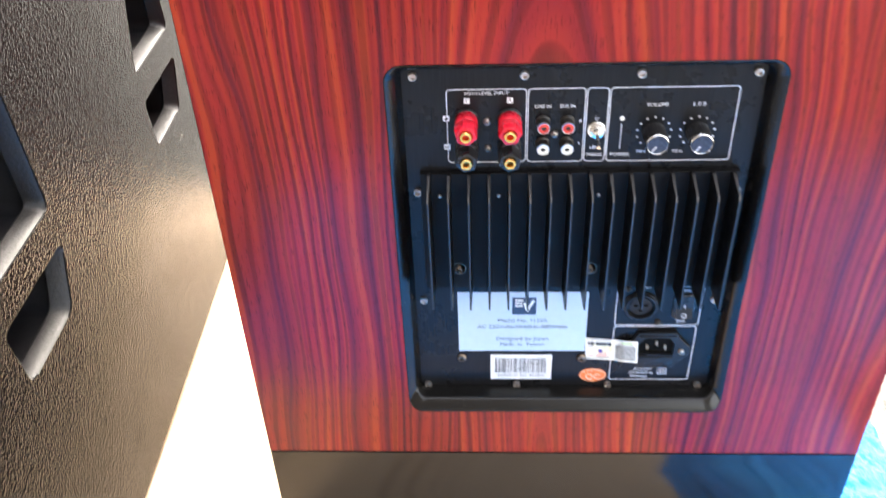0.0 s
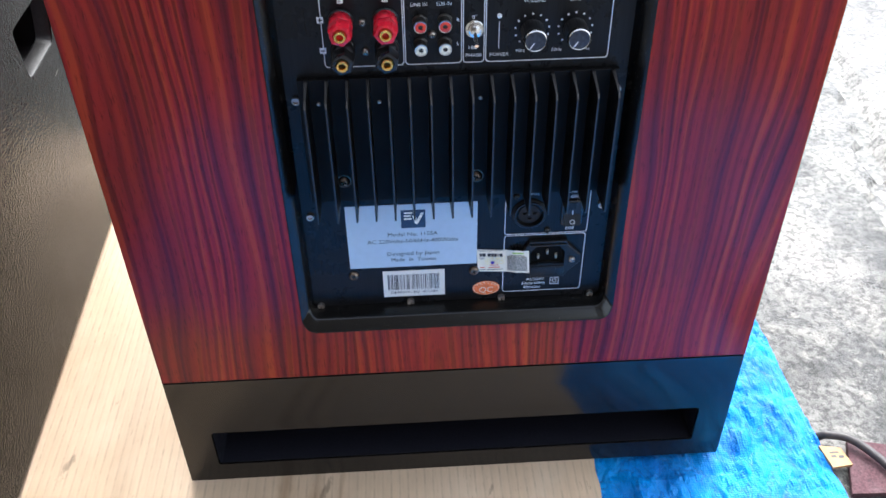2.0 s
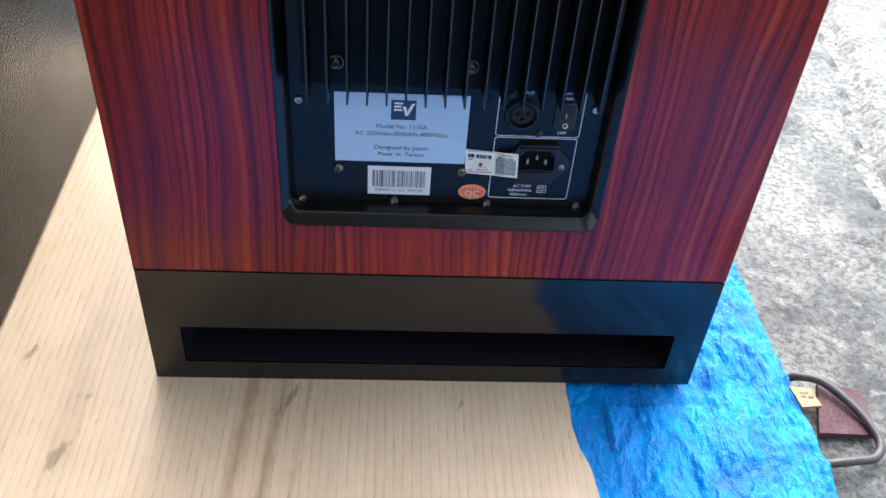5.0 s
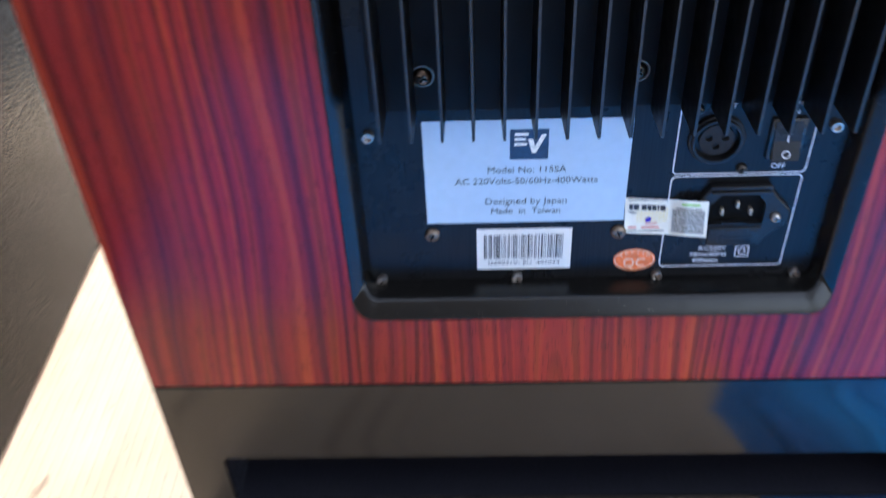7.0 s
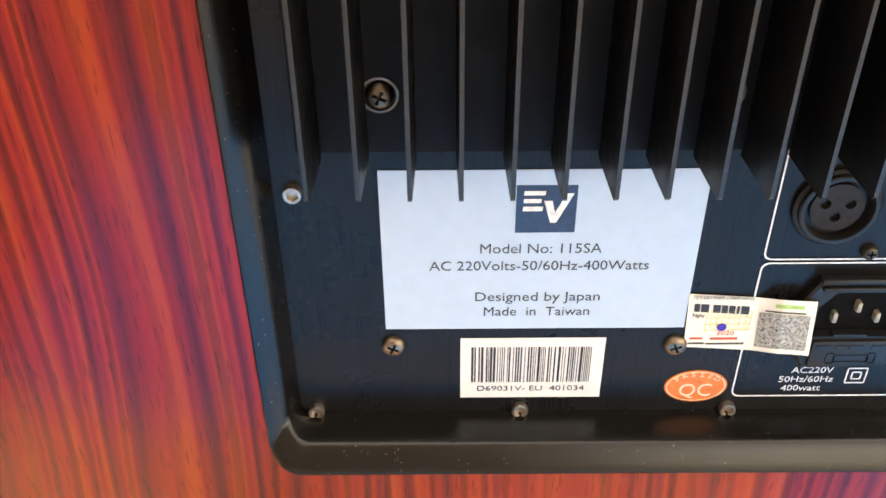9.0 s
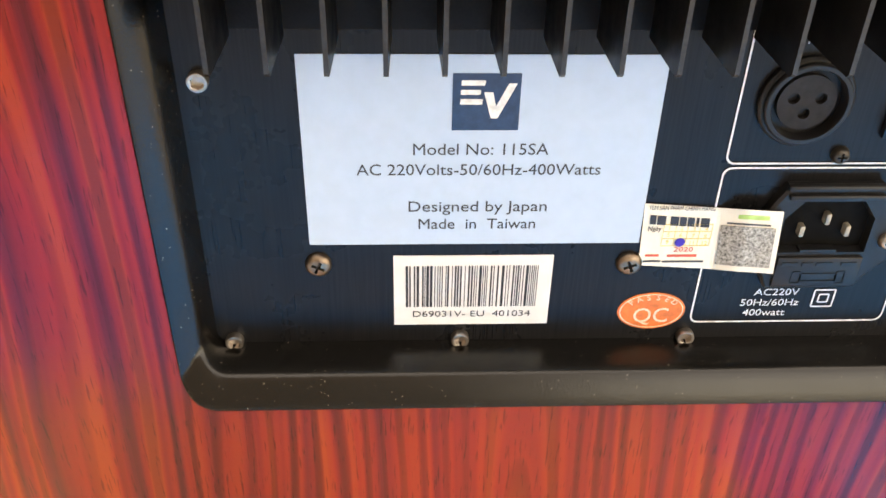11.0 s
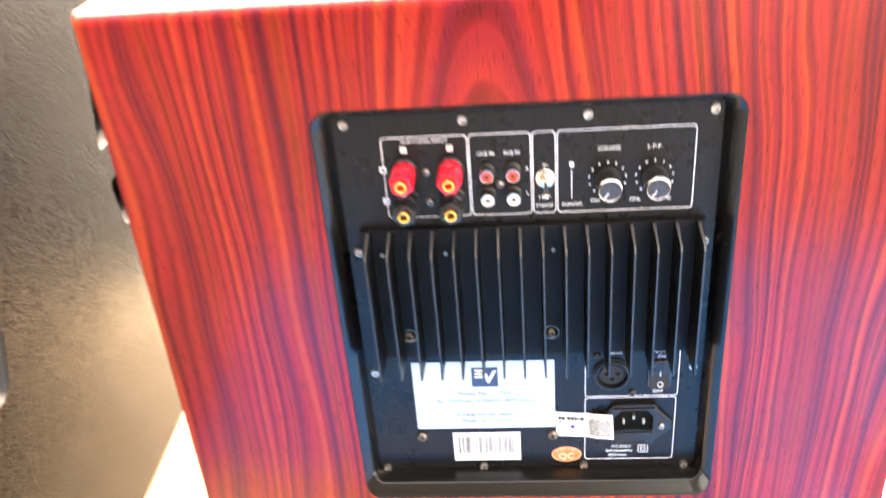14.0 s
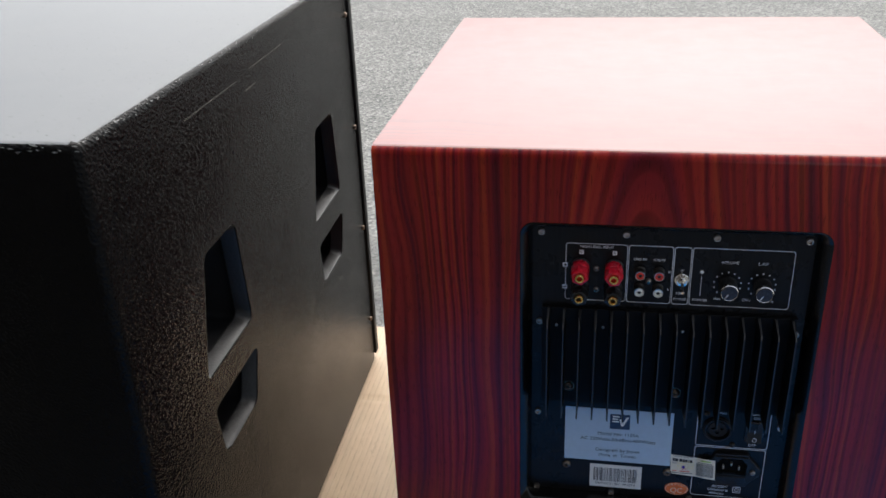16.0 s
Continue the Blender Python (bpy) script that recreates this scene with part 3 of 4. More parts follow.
def profile_shell(z0, z1, r, hole, xw, hole_r=0.012, depth=DEEP, y0=0.0):
    """A box whose back has an opening; r rounds its upper edges, a small radius its upright ones."""
    bm = bmesh.new()
    box(bm, (-xw, y0, z0), (xw, y0 + depth, z1))
    back = [f for f in bm.faces if f.normal.y < -0.9]
    top = [e for e in bm.edges if all(v.co.z > z1 - 1e-5 for v in e.verts)]
    if r:
        bmesh.ops.bevel(bm, geom=[e for e in top if abs(e.verts[0].co.x - e.verts[1].co.x) > 0.1], offset=r, segments=7, affect="EDGES", profile=0.5)
    up = [e for e in bm.edges if abs(e.verts[0].co.z - e.verts[1].co.z) > 0.05]
    bmesh.ops.bevel(bm, geom=up, offset=0.0015, segments=2, affect="EDGES", profile=0.5)
    back = max((f for f in bm.faces if f.normal.y < -0.99), key=lambda f: f.calc_area())
    outer = [tuple(v.co) for v in back.verts]
    bmesh.ops.delete(bm, geom=[back], context="FACES_ONLY")
    if len(hole) == 4:
        x0, x1, h0, h1 = hole
        inner = rrect(x0, x1, h0, h1, hole_r, y0)
        holed(bm, outer, [inner])
        loft(bm, [inner, [(p[0], y0 + 0.04, p[2]) for p in inner]], False, False)
    bmesh.ops.remove_doubles(bm, verts=bm.verts, dist=1e-5)
    return bm


body = part("wooden_cabinet", profile_shell(SEAM + 0.001, TOP, 0.008, (TX0 - 0.0016, TX1 + 0.0016, TZ0 - 0.0016, TZ1 + 0.0016), HALF), WOOD, sub, "red mahogany-look veneer with dark vertical grain", 35)
body.data.materials.append(LACQUER)
body.data.materials.append(WOOD_TOP)
for p in body.data.polygons:
    if p.normal.z > 0.9:
        p.material_index = 2
    if abs(p.normal.x) > 0.25 and p.normal.y < -0.25 and abs(p.center.x) > HALF - 0.004:
        p.material_index = 1
part("seam_strip", boxes(((-HALF + 0.0015, 0.0015, SEAM - 0.001), (HALF - 0.0015, DEEP - 0.002, SEAM + 0.001))), INSIDE, sub, "", 0)


def base_shell():
    bm = profile_shell(0.0, SEAM - 0.001, 0, (-0.2205, 0.2215, 0.022, 0.067), HALF, 0.003)
    return bm


base = part("base", base_shell(), LACQUER, sub, "glossy black lacquered base with a long slot", 35)


def port():
    bm = bmesh.new()
    a = rrect(-0.2197, 0.2207, 0.0228, 0.0662, 0.003, 0.0015)
    loft(bm, [a, [(p[0], 0.045, p[2]) for p in a]], False, True)
    return bm


part("slot_port", port(), PORTMAT, base, "dark inside of the slot", 35)

# amplifier tray
PY = 0.0135


def tray_mesh():
    """A moulded rim: sloping sides, and below a rounded front lip with a shelf behind it."""
    bm = bmesh.new()
    # share of the side's width, corner radius, side's depth, lower edge's height and depth
    steps = [(0.0, 0.012, 0.004, 0.1885, 0.004), (0.0, 0.012, 0.0001, 0.1886, -0.0008), (0.02, 0.012, -0.0004, 0.1891, -0.0032), (0.05, 0.012, -0.0005, 0.1900, -0.0050),
             (0.10, 0.0118, -0.0003, 0.1910, -0.0057), (0.20, 0.0115, 0.0003, 0.1922, -0.0053), (0.34, 0.011, 0.0014, 0.1946, -0.0041), (0.48, 0.0105, 0.0026, 0.1974, -0.0026),
             (0.62, 0.010, 0.0040, 0.1998, -0.0012), (0.69, 0.0095, 0.0048, 0.2006, -0.0004), (0.73, 0.009, 0.0055, 0.2010, 0.0008), (0.78, 0.0082, 0.0066, 0.2013, 0.0030),
             (0.86, 0.0072, 0.0090, 0.2017, 0.0065), (0.94, 0.006, 0.0116, 0.2022, 0.0105), (0.98, 0.0054, 0.0129, 0.2025, 0.0128), (1.0, 0.005, PY, 0.2026, PY), (1.02, 0.005, PY + 0.003, 0.2030, PY + 0.003)]
    ix0, ix1, iz1 = -0.1150, 0.1170, 0.4885
    loops = []
    for k, r, ys, zb, yb in steps:
        f = lambda a, b: a + (b - a) * k
        loop = rrect(f(TX0 - 0.0015, ix0), f(TX1 + 0.0015, ix1), zb, f(TZ1 + 0.0015, iz1), r, ys, 10)
        out = []
        for px, py, pz in loop:
            w = max(0.0, 1 - (pz - zb) / r)
            out.append((px, ys + (yb - ys) * w * w * (3 - 2 * w), pz))
        loops.append(out)
    return loft(bm, loops, False, False)


tray = part("tray_rim", tray_mesh(), TRAYMAT, sub, "moulded satin black recessed rim", 40)
panel = part("amplifier_panel", boxes(((-0.1185, PY, 0.199), (0.1205, PY + 0.003, 0.492))), PANEL, sub, "black brushed metal amplifier panel with white print", 0)

# screws of the panel
def socket_screw():
    bm = bmesh.new()
    return loft(bm, [circle(0.0029, -0.001), circle(0.0029, 0.0020), circle(0.0027, 0.0026), circle(0.0021, 0.0027), ngon(0.0019, 0.0025), ngon(0.0018, 0.0008)], False, True)


def cross_screw(r):
    bm = bmesh.new()
    return loft(bm, [circle(r, -0.001), circle(r, 0.0005), circle(r * 0.93, 0.0014), circle(r * 0.78, 0.0021), circle(r * 0.62, 0.0024), cross(r * 0.53, 0.0025), cross(r * 0.45, 0.0008)], False, True)


RECESS = plain("shaded_screw_recess", (0.05, 0.04, 0.032), 0.5, 0.6)


def recessed(me, r):
    """Darkens the drive recess in the head of a screw."""
    me.materials.append(RECESS)
    for p in me.polygons:
        if all(math.hypot(me.vertices[i].co.x, me.vertices[i].co.z) < r for i in p.vertices):
            p.material_index = 1
    return me


HEX = finish("socket_screw", socket_screw(), STEEL, 35)
CROSS = recessed(finish("cross_screw", cross_screw(0.0041), DARKSTEEL, 35), 0.0041 * 0.535)
BLACKSCREW = plain("blackened_screw", (0.05, 0.045, 0.04), 0.3, 0.6)
SMALL = recessed(finish("cross_screw", cross_screw(0.0027), BLACKSCREW, 35), 0.00145)
SILVER = recessed(finish("cross_screw", cross_screw(0.0027), STEEL, 35), 0.00145)
for x, z in ((-0.1075, 0.482), (-0.0358, 0.482), (0.0382, 0.482), (0.1112, 0.482), (-0.1085, 0.3935), (-0.109, 0.2945), (-0.1095, 0.204),
             (-0.037, 0.204), (0.037, 0.204), (0.1095, 0.204), (0.1105, 0.2945), (0.111, 0.3935)):
    link("socket_screw", HEX, panel, "", (x, PY, z), pose(0, 0, 0, 0, random.uniform(0, 60), 0))
for x, z in ((-0.081, 0.2338), (0.0145, 0.2335)):
    link("cross_screw", CROSS, panel, "", (x, PY, z), pose(0, 0, 0, 0, random.uniform(0, 90), 0))
for x, z in ((-0.0598, 0.4485), (-0.0592, 0.428), (-0.0152, 0.4385)):
    link("cross_screw", SILVER, panel, "", (x, PY, z), pose(0, 0, 0, 0, random.uniform(0, 90), 0))
for x, z in ((0.0705, 0.2715), (0.0455, 0.305), (0.0913, 0.2437)):
    link("cross_screw", SILVER if x > 0.09 else SMALL, panel, "", (x, PY - (0.0035 if x > 0.09 else 0), z), pose(0, 0, 0, 0, random.uniform(0, 90), 0))

# heat sink: a ribbed plate with sixteen fins
sink = part("heat_sink", boxes(((-0.106, PY - 0.0045, 0.3100), (0.1105, PY - 0.0002, 0.4105)), bevel=0.0004), FINMAT, panel, "black aluminium heat sink", 0)


def fin_mesh():
    bm = bmesh.new()
    z0, z1, yb, yt = 0.3082, 0.4110, PY - 0.004, -0.0160
    side = [(yb, z0), (yt + 0.001, z0), (yt, z0 + 0.001), (yt, z1 - 0.0085), (yt + 0.002, z1 - 0.0055), (yb - 0.004, z1), (yb, z1)]
    w = [0.0012, 0.0006, 0.0006, 0.0006, 0.0006, 0.0011, 0.0012]
    a, b = [(-t, y, z) for (y, z), t in zip(side, w)], [(t, y, z) for (y, z), t in zip(side, w)]
    return loft(bm, [a, b])


# worn fin edges and ends, their edge highlight put into paler colours
FINEDGE = plain("worn_highlit_fin_edge", (0.017, 0.0145, 0.0125), 0.35, 0.0, 0.0, 900.0, 0.6)
FINTIP = plain("rubbed_highlit_fin_corner", (0.06, 0.057, 0.055), 0.35, 0.3, 0.0, 1500.0, 0.7)
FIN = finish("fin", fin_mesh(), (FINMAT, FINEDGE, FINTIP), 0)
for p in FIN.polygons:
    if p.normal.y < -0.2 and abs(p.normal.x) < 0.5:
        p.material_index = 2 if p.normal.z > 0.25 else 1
for i in range(16):
    link("fin", FIN, sink, "", (-0.0999 + i * 0.01372, 0, 0))
for x in (-0.081, 0.0147):
    bm = bmesh.new()
    loft(bm, [circle(0.0054, 0.0), circle(0.0054, 0.0003), circle(0.0047, 0.0003), circle(0.0045, -0.003)], False, False)
    part("screw_well", bm, DARKSTEEL, sink, "bright turned ring", 30, (x, PY - 0.0047, 0.3282))
    link("cross_screw", CROSS, sink, "", (x, PY - 0.0045, 0.3282), pose(0, 0, 0, 0, 25, 0))

TINY = finish("plate_screw", loft(bmesh.new(), [circle(0.0014, -0.0005, 12), circle(0.0014, 0.0008, 12), circle(0.0009, 0.0013, 12)], False, True), STEEL, 35)
for x in (-0.0930, -0.0519, 0.0167):
    link("plate_screw", TINY, sink, "tiny bright screw", (x, PY - 0.0045, 0.3925))

# white frames of the print
LY = PY - 0.0003
for x0, x1, z0, z1 in ((-0.0865, -0.0338, 0.4170, 0.4722), (-0.0332, 0.0043, 0.4170, 0.4722), (0.0049, 0.0192, 0.4170, 0.4722), (0.0198, 0.1022, 0.4170, 0.4722),
                       (0.0375, 0.1018, 0.2683, 0.3115), (0.0375, 0.1012, 0.2092, 0.2674)):
    part("printed_frame", frame_line(x0, x1, z0, z1, 0.0028, LY), INK, panel, "", 0)


def word(body, size, x, z, mat=INK, parent=panel, y=LY, width=None, align="CENTER", turn=0.0):
    return letters("lettering", body, size, x, z, y, mat, parent, align, width, turn)


word("HIGH LEVEL INPUT", 0.0034, -0.0600, 0.4690, width=0.0285)
word("LINE IN", 0.0034, -0.0232, 0.4590, width=0.0105)
word("SUB IN", 0.0034, -0.0072, 0.4590, width=0.0098)
word("R", 0.0034, 0.0017, 0.4478)
word("L", 0.0034, 0.0017, 0.4312)
word("0°", 0.0036, 0.0126, 0.4492)
word("180°", 0.0034, 0.0120, 0.4278, width=0.0070)
word("PHASE", 0.0032, 0.0120, 0.4222, width=0.0105)
word("POWER", 0.0034, 0.0290, 0.4222, width=0.0125)
word("VOLUME", 0.0036, 0.0508, 0.4592, width=0.0140)
word("L.P.F", 0.0036, 0.0776, 0.4592, width=0.0078)
word("MIN", 0.0032, 0.0430, 0.4243)
word("50Hz", 0.0032, 0.0672, 0.4243)
word("Hz", 0.0032, 0.0875, 0.4243)
word("INPUT", 0.0038, 0.0578, 0.3062)
word("POWER", 0.0036, 0.0895, 0.3068, width=0.0130)
word("ON", 0.0036, 0.0895, 0.3024)
word("OFF", 0.0040, 0.0880, 0.2722)
word("AC220V", 0.0038, 0.0640, 0.2213, width=0.0145)
word("50Hz/60Hz", 0.0038, 0.0625, 0.2171, width=0.0190)
word("400watt", 0.0038, 0.0615, 0.2130, width=0.0138)
for s in (0.0036, 0.0018):
    part("printed_square", frame_line(0.0797 - s, 0.0797 + s, 0.2188 - s, 0.2188 + s, 0.0006, LY, 0.0005), INK, panel, "", 0)
part("printed_line", boxes(((0.0284, LY - 0.0001, 0.4268), (0.0289, LY, 0.4455))), INK, panel, "", 0)
for x, t in ((-0.0730, "L"), (-0.0448, "R")):
    tile = part("letter_tile", boxes(((x - 0.0019, LY - 0.0001, 0.4618), (x + 0.0019, LY, 0.4658))), INK, panel, "", 0)
    word(t, 0.0036, x, 0.4638, PANEL, tile, LY - 0.0002)
for z, bars in ((0.4510, 2), (0.4295, 1)):
    tile = part("letter_tile", boxes(((-0.0888, LY - 0.0002, z - 0.0021), (-0.0846, LY, z + 0.0021))), INK, panel, "", 0)
    sp = [((-0.0881, LY - 0.0004, z - 0.0004), (-0.0853, LY - 0.0002, z + 0.0004))]
    if bars == 2:
        sp.append(((-0.0871, LY - 0.00041, z - 0.0014), (-0.0863, LY - 0.0002, z + 0.0014)))
    part("sign", boxes(*sp), PANEL, tile, "", 0)


# binding posts
def post_body():
    bm = bmesh.new()
    lps = [circle(0.0072, 0.0), circle(0.0076, 0.0006), circle(0.0078, 0.0075), circle(0.0074, 0.009), ngon(0.0076, 0.0095), ngon(0.0079, 0.0102), ngon(0.0079, 0.0185), ngon(0.0072, 0.0205), circle(0.0046, 0.0207), circle(0.0042, 0.019)]
    return loft(bm, lps, False, True)


def post_tip():
    bm = bmesh.new()
    return loft(bm, [circle(0.0040, 0.018), circle(0.0040, 0.0225), circle(0.0036, 0.0232), circle(0.0024, 0.0232), circle(0.0020, 0.0226), circle(0.0020, 0.016)], False, True)


RED_POST, BLACK_POST, TIP = finish("binding_post", post_body(), REDP, 40), finish("binding_post", post_body(), BLACKP, 40), finish("tip", post_tip(), GOLD, 40)
WASHER = finish("collar", loft(bmesh.new(), [circle(0.0082, 0.0), circle(0.0082, 0.002), circle(0.0070, 0.003)], False, True), BLACKP, 40)
for x in (-0.0735, -0.0450):
    for z, me, lab in ((0.4500, RED_POST, "red faceted binding post"), (0.4300, BLACK_POST, "black faceted binding post")):
        k = pose(0, 0, 0, 0, random.uniform(0, 60), 0)
        p = link("binding_post", me, panel, lab, (x, PY - 0.002, z), k)
        link("tip", TIP, p, "gold-plated tip", (x, PY - 0.002, z))
        link("collar", WASHER, p, "", (x, PY, z))


# phono sockets
def jack(inner):
    bm = bmesh.new()
    return loft(bm, [circle(0.0050, 0.0), circle(0.0050, 0.0015), circle(0.0042, 0.002), circle(0.0042, 0.0085), circle(0.0040, 0.009), circle(0.0037, 0.009), circle(0.0037, 0.0085)], False, True)


def jack_core():
    bm = bmesh.new()
    return loft(bm, [circle(0.0037, 0.0084), circle(0.0036, 0.0093), circle(0.0017, 0.0096), circle(0.0014, 0.004)], False, True)


NICKEL = plain("bright_nickel", (0.62, 0.58, 0.53), 0.3, 1.0)
CREAMJ = plain("cream_plastic", (0.85, 0.76, 0.62), 0.35)
SHELL = finish("phono_socket", jack(0), BLACKSCREW, 40)
RIM = finish("rim", loft(bmesh.new(), [circle(0.0043, 0.0084), circle(0.0043, 0.0090), circle(0.0040, 0.0095), circle(0.0036, 0.0094)], False, False), NICKEL, 40)
CORE_R, CORE_W = finish("core", jack_core(), REDJ, 40), finish("core", jack_core(), CREAMJ, 40)
for x in (-0.0228, -0.0070):
    for z, core, lab in ((0.4475, CORE_R, "red phono socket with silver shell"), (0.4315, CORE_W, "white phono socket with silver shell")):
        p = link("phono_socket", SHELL, panel, lab, (x, PY, z))
        link("core", core, p, "", (x, PY, z))
        link("rim", RIM, p, "bright metal rim", (x, PY, z))

# toggle switch
tog = part("toggle_switch", loft(bmesh.new(), [circle(0.0062, 0), circle(0.0062, 0.0008), circle(0.0058, 0.0011), ngon(0.0046, 0.0011), ngon(0.0046, 0.003), circle(0.0034, 0.0032), circle(0.0033, 0.0065), circle(0.0024, 0.0068)], False, True), CHROME, panel, "chrome toggle switch", 35, (0.0125, PY, 0.4410))
part("lever", tube(bmesh.new(), [(0.0125, PY - 0.005, 0.4410), (0.0126, PY - 0.009, 0.4390), (0.0127, PY - 0.0135, 0.4366), (0.0127, PY - 0.0150, 0.4360)], 0.0014), CHROME, tog, "", 40)
part("power_lamp", loft(bmesh.new(), [circle(0.0016, 0), circle(0.0016, 0.0006), circle(0.0009, 0.0012)], False, True), WHITEP, panel, "small round power lamp", 40, (0.0286, PY, 0.4495))


# knobs with their dots
def knob_mesh():
    bm = bmesh.new()
    lps = [circle(0.0078, 0.001, 48), circle(0.0078, 0.002, 48)]
    for d in (0.0022, 0.0135):
        lps.append([(q * math.cos(a), -d, q * math.sin(a)) for q, a in ((0.0077 - 0.0004 * (i % 2), 2 * math.pi * i / 48) for i in range(48))])
    lps.append(circle(0.0074, 0.014, 48))
    return loft(bm, lps, False, True)


def knob_cap():
    bm = bmesh.new()
    return loft(bm, [circle(0.0077, 0.0138, 40), circle(0.0078, 0.0150, 40), circle(0.0075, 0.0168, 40), circle(0.0069, 0.0174, 40), circle(0.0066, 0.0171, 40)], False, True)


KNOB, CAP = finish("knob", knob_mesh(), BLACKP, 35), finish("cap", knob_cap(), CHROME, 35)
FACE = finish("face", loft(bmesh.new(), [circle(0.0066, 0.0170, 40), circle(0.0064, 0.0173, 40)], False, True), plain("brushed_dark_metal", (0.07, 0.07, 0.08), 0.3, 1.0), 35)
MARK = finish("pointer", boxes(((-0.0003, -0.0176, 0.0015), (0.0003, -0.0172, 0.0062))), INK, 0)
DOT = finish("printed_dot", loft(bmesh.new(), [circle(0.0007, 0.0, 10), circle(0.0007, 0.0001, 10)], False, True), INK, 0)
for x in (0.0503, 0.0785):
    k = link("knob", KNOB, panel, "black knob with a bright metal cap", (x, PY, 0.4390))
    link("cap", CAP, k, "bright metal cap", (x, PY, 0.4390))
    link("face", FACE, k, "", (x, PY, 0.4390))
    link("pointer", MARK, k, "", (x, PY, 0.4390), pose(0, 0, 0, 0, 215, 0))
    for i in range(11):
        a = radians(-45 + 27 * i)
        link("printed_dot", DOT, panel, "", (x + 0.0112 * math.cos(a), LY, 0.4390 + 0.0112 * math.sin(a)))

# three-pole round socket
XC, XZ = 0.0560, 0.2885
xlr = part("round_socket", loft(bmesh.new(), [circle(0.0134, 0, 40), circle(0.0134, 0.0016, 40), circle(0.0128, 0.0022, 40), circle(0.0122, 0.0022, 40), circle(0.0121, 0.0034, 40), circle(0.0117, 0.0038, 40), circle(0.0106, 0.0038, 40), circle(0.0102, 0.0030, 40), circle(0.0100, -0.006, 40)], False, True), SOCKET, panel, "black round three-pole signal socket", 35, (XC, PY, XZ))


def insert():
    bm = bmesh.new()
    hs = [[(0.0017 * math.cos(2 * math.pi * i / 12) + a, -0.0016, 0.0017 * math.sin(2 * math.pi * i / 12) + b) for i in range(12)] for a, b in ((-0.0038, 0.0012), (0.0038, 0.0012), (0.0, -0.0034))]
    rim = circle(0.0082, 0.0016, 40)
    holed(bm, rim, hs)
    for h in hs:
        loft(bm, [h, [(p[0], 0.005, p[2]) for p in h]], False, True)
    loft(bm, [rim, circle(0.0084, -0.006, 40)], False, False)
    return bm


part("insert", insert(), plain("worn_grey_black_plastic", (0.018, 0.017, 0.018), 0.6, 0, 0.0, 400.0, 0.25, 0.2), xlr, "", 0, (XC, PY, XZ))

# rocker switch
rk = part("rocker_switch", boxes(((0.0804, PY - 0.002, 0.2772), (0.0968, PY, 0.2996)), bevel=0.0006), BLACKP, panel, "black rocker power switch", 30)


def rocker():
    bm = bmesh.new()
    side = [(PY - 0.001, 0.2785), (PY - 0.0055, 0.2785), (PY - 0.0032, 0.2880), (PY - 0.0022, 0.2980), (PY - 0.001, 0.2980)]
    return loft(bm, [[(0.0822, y, z) for y, z in side], [(0.0950, y, z) for y, z in side]])


part("rocker", rocker(), plain("dark_rocker_plastic", (0.012, 0.014, 0.018), 0.3, 0, 0.0, 400.0, 0.25, 0.3), rk, "", 0)
ring = part("off_mark", loft(bmesh.new(), [circle(0.0020, 0.0, 20), circle(0.0020, 0.0002, 20), circle(0.0015, 0.0002, 20), circle(0.0015, 0.0, 20)], False, False), INK, rk, "", 0, (0.0886, PY - 0.0050, 0.2818), pose(0, 0, 0, -13.6, 0, 0))
part("on_mark", boxes(((-0.00025, -0.0002, -0.0018), (0.00025, 0.0, 0.0018))), INK, rk, "", 0, (0.0886, PY - 0.0033, 0.2896), pose(0, 0, 0, -5.7, 0, 0))


# mains inlet
def inlet_outline(d, k=1.0, g=0.0):
    pts = [(0.0475, 0.2440), (0.0475, 0.2405), (0.0555, 0.2300), (0.0575, 0.2255), (0.0862, 0.2255), (0.0885, 0.2300), (0.0985, 0.2405), (0.0985, 0.2470), (0.0890, 0.2575), (0.0862, 0.2625), (0.0575, 0.2625), (0.0545, 0.2575)]
    cx, cz = 0.0725, 0.2422
    return [(cx + (x - cx) * k, PY - d, cz + (z - cz) * k) for x, z in pts]


def inlet_mouth(y, g=0.0):
    return [(x, y, z) for x, z in ((0.0582 + g, 0.2392 + g), (0.0856 - g, 0.2392 + g), (0.0856 - g, 0.2515), (0.0810 - g, 0.2575 - g), (0.0630 + g, 0.2575 - g), (0.0582 + g, 0.2515))]


def inlet():
    bm = bmesh.new()
    out, front = inlet_outline(0.0), inlet_outline(0.0030, 1.0)
    lip = inlet_outline(0.0036, 0.96)
    loft(bm, [out, front, lip], False, False)
    mouth = inlet_mouth(PY - 0.0036)
    holed(bm, lip, [mouth])
    loft(bm, [mouth, inlet_mouth(PY - 0.0003, 0.0004)], False, True)
    bmesh.ops.remove_doubles(bm, verts=bm.verts, dist=1e-6)
    return bm


mains = part("mains_inlet", inlet(), (SOCKET, DEEPBLACK), panel, "black mains inlet with fuse drawer", 0)
for p in mains.data.polygons:
    if p.normal.y < -0.9 and p.center.y > PY - 0.001:
        p.material_index = 1
part("raised_rim", boxes(((0.0575, PY - 0.0052, 0.2586), (0.0862, PY - 0.0034, 0.2604)), bevel=0.0006), SOCKET, mains, "", 30)
part("raised_rim", boxes(((0.0568, PY - 0.0045, 0.2610), (0.0869, PY - 0.0020, 0.2632)), bevel=0.0007), SOCKET, mains, "", 30)
PIN = finish("pin", boxes(((-0.0008, -0.0028, -0.0019), (0.0008, 0.012, 0.0019)), bevel=0.0004), PINS, 30)
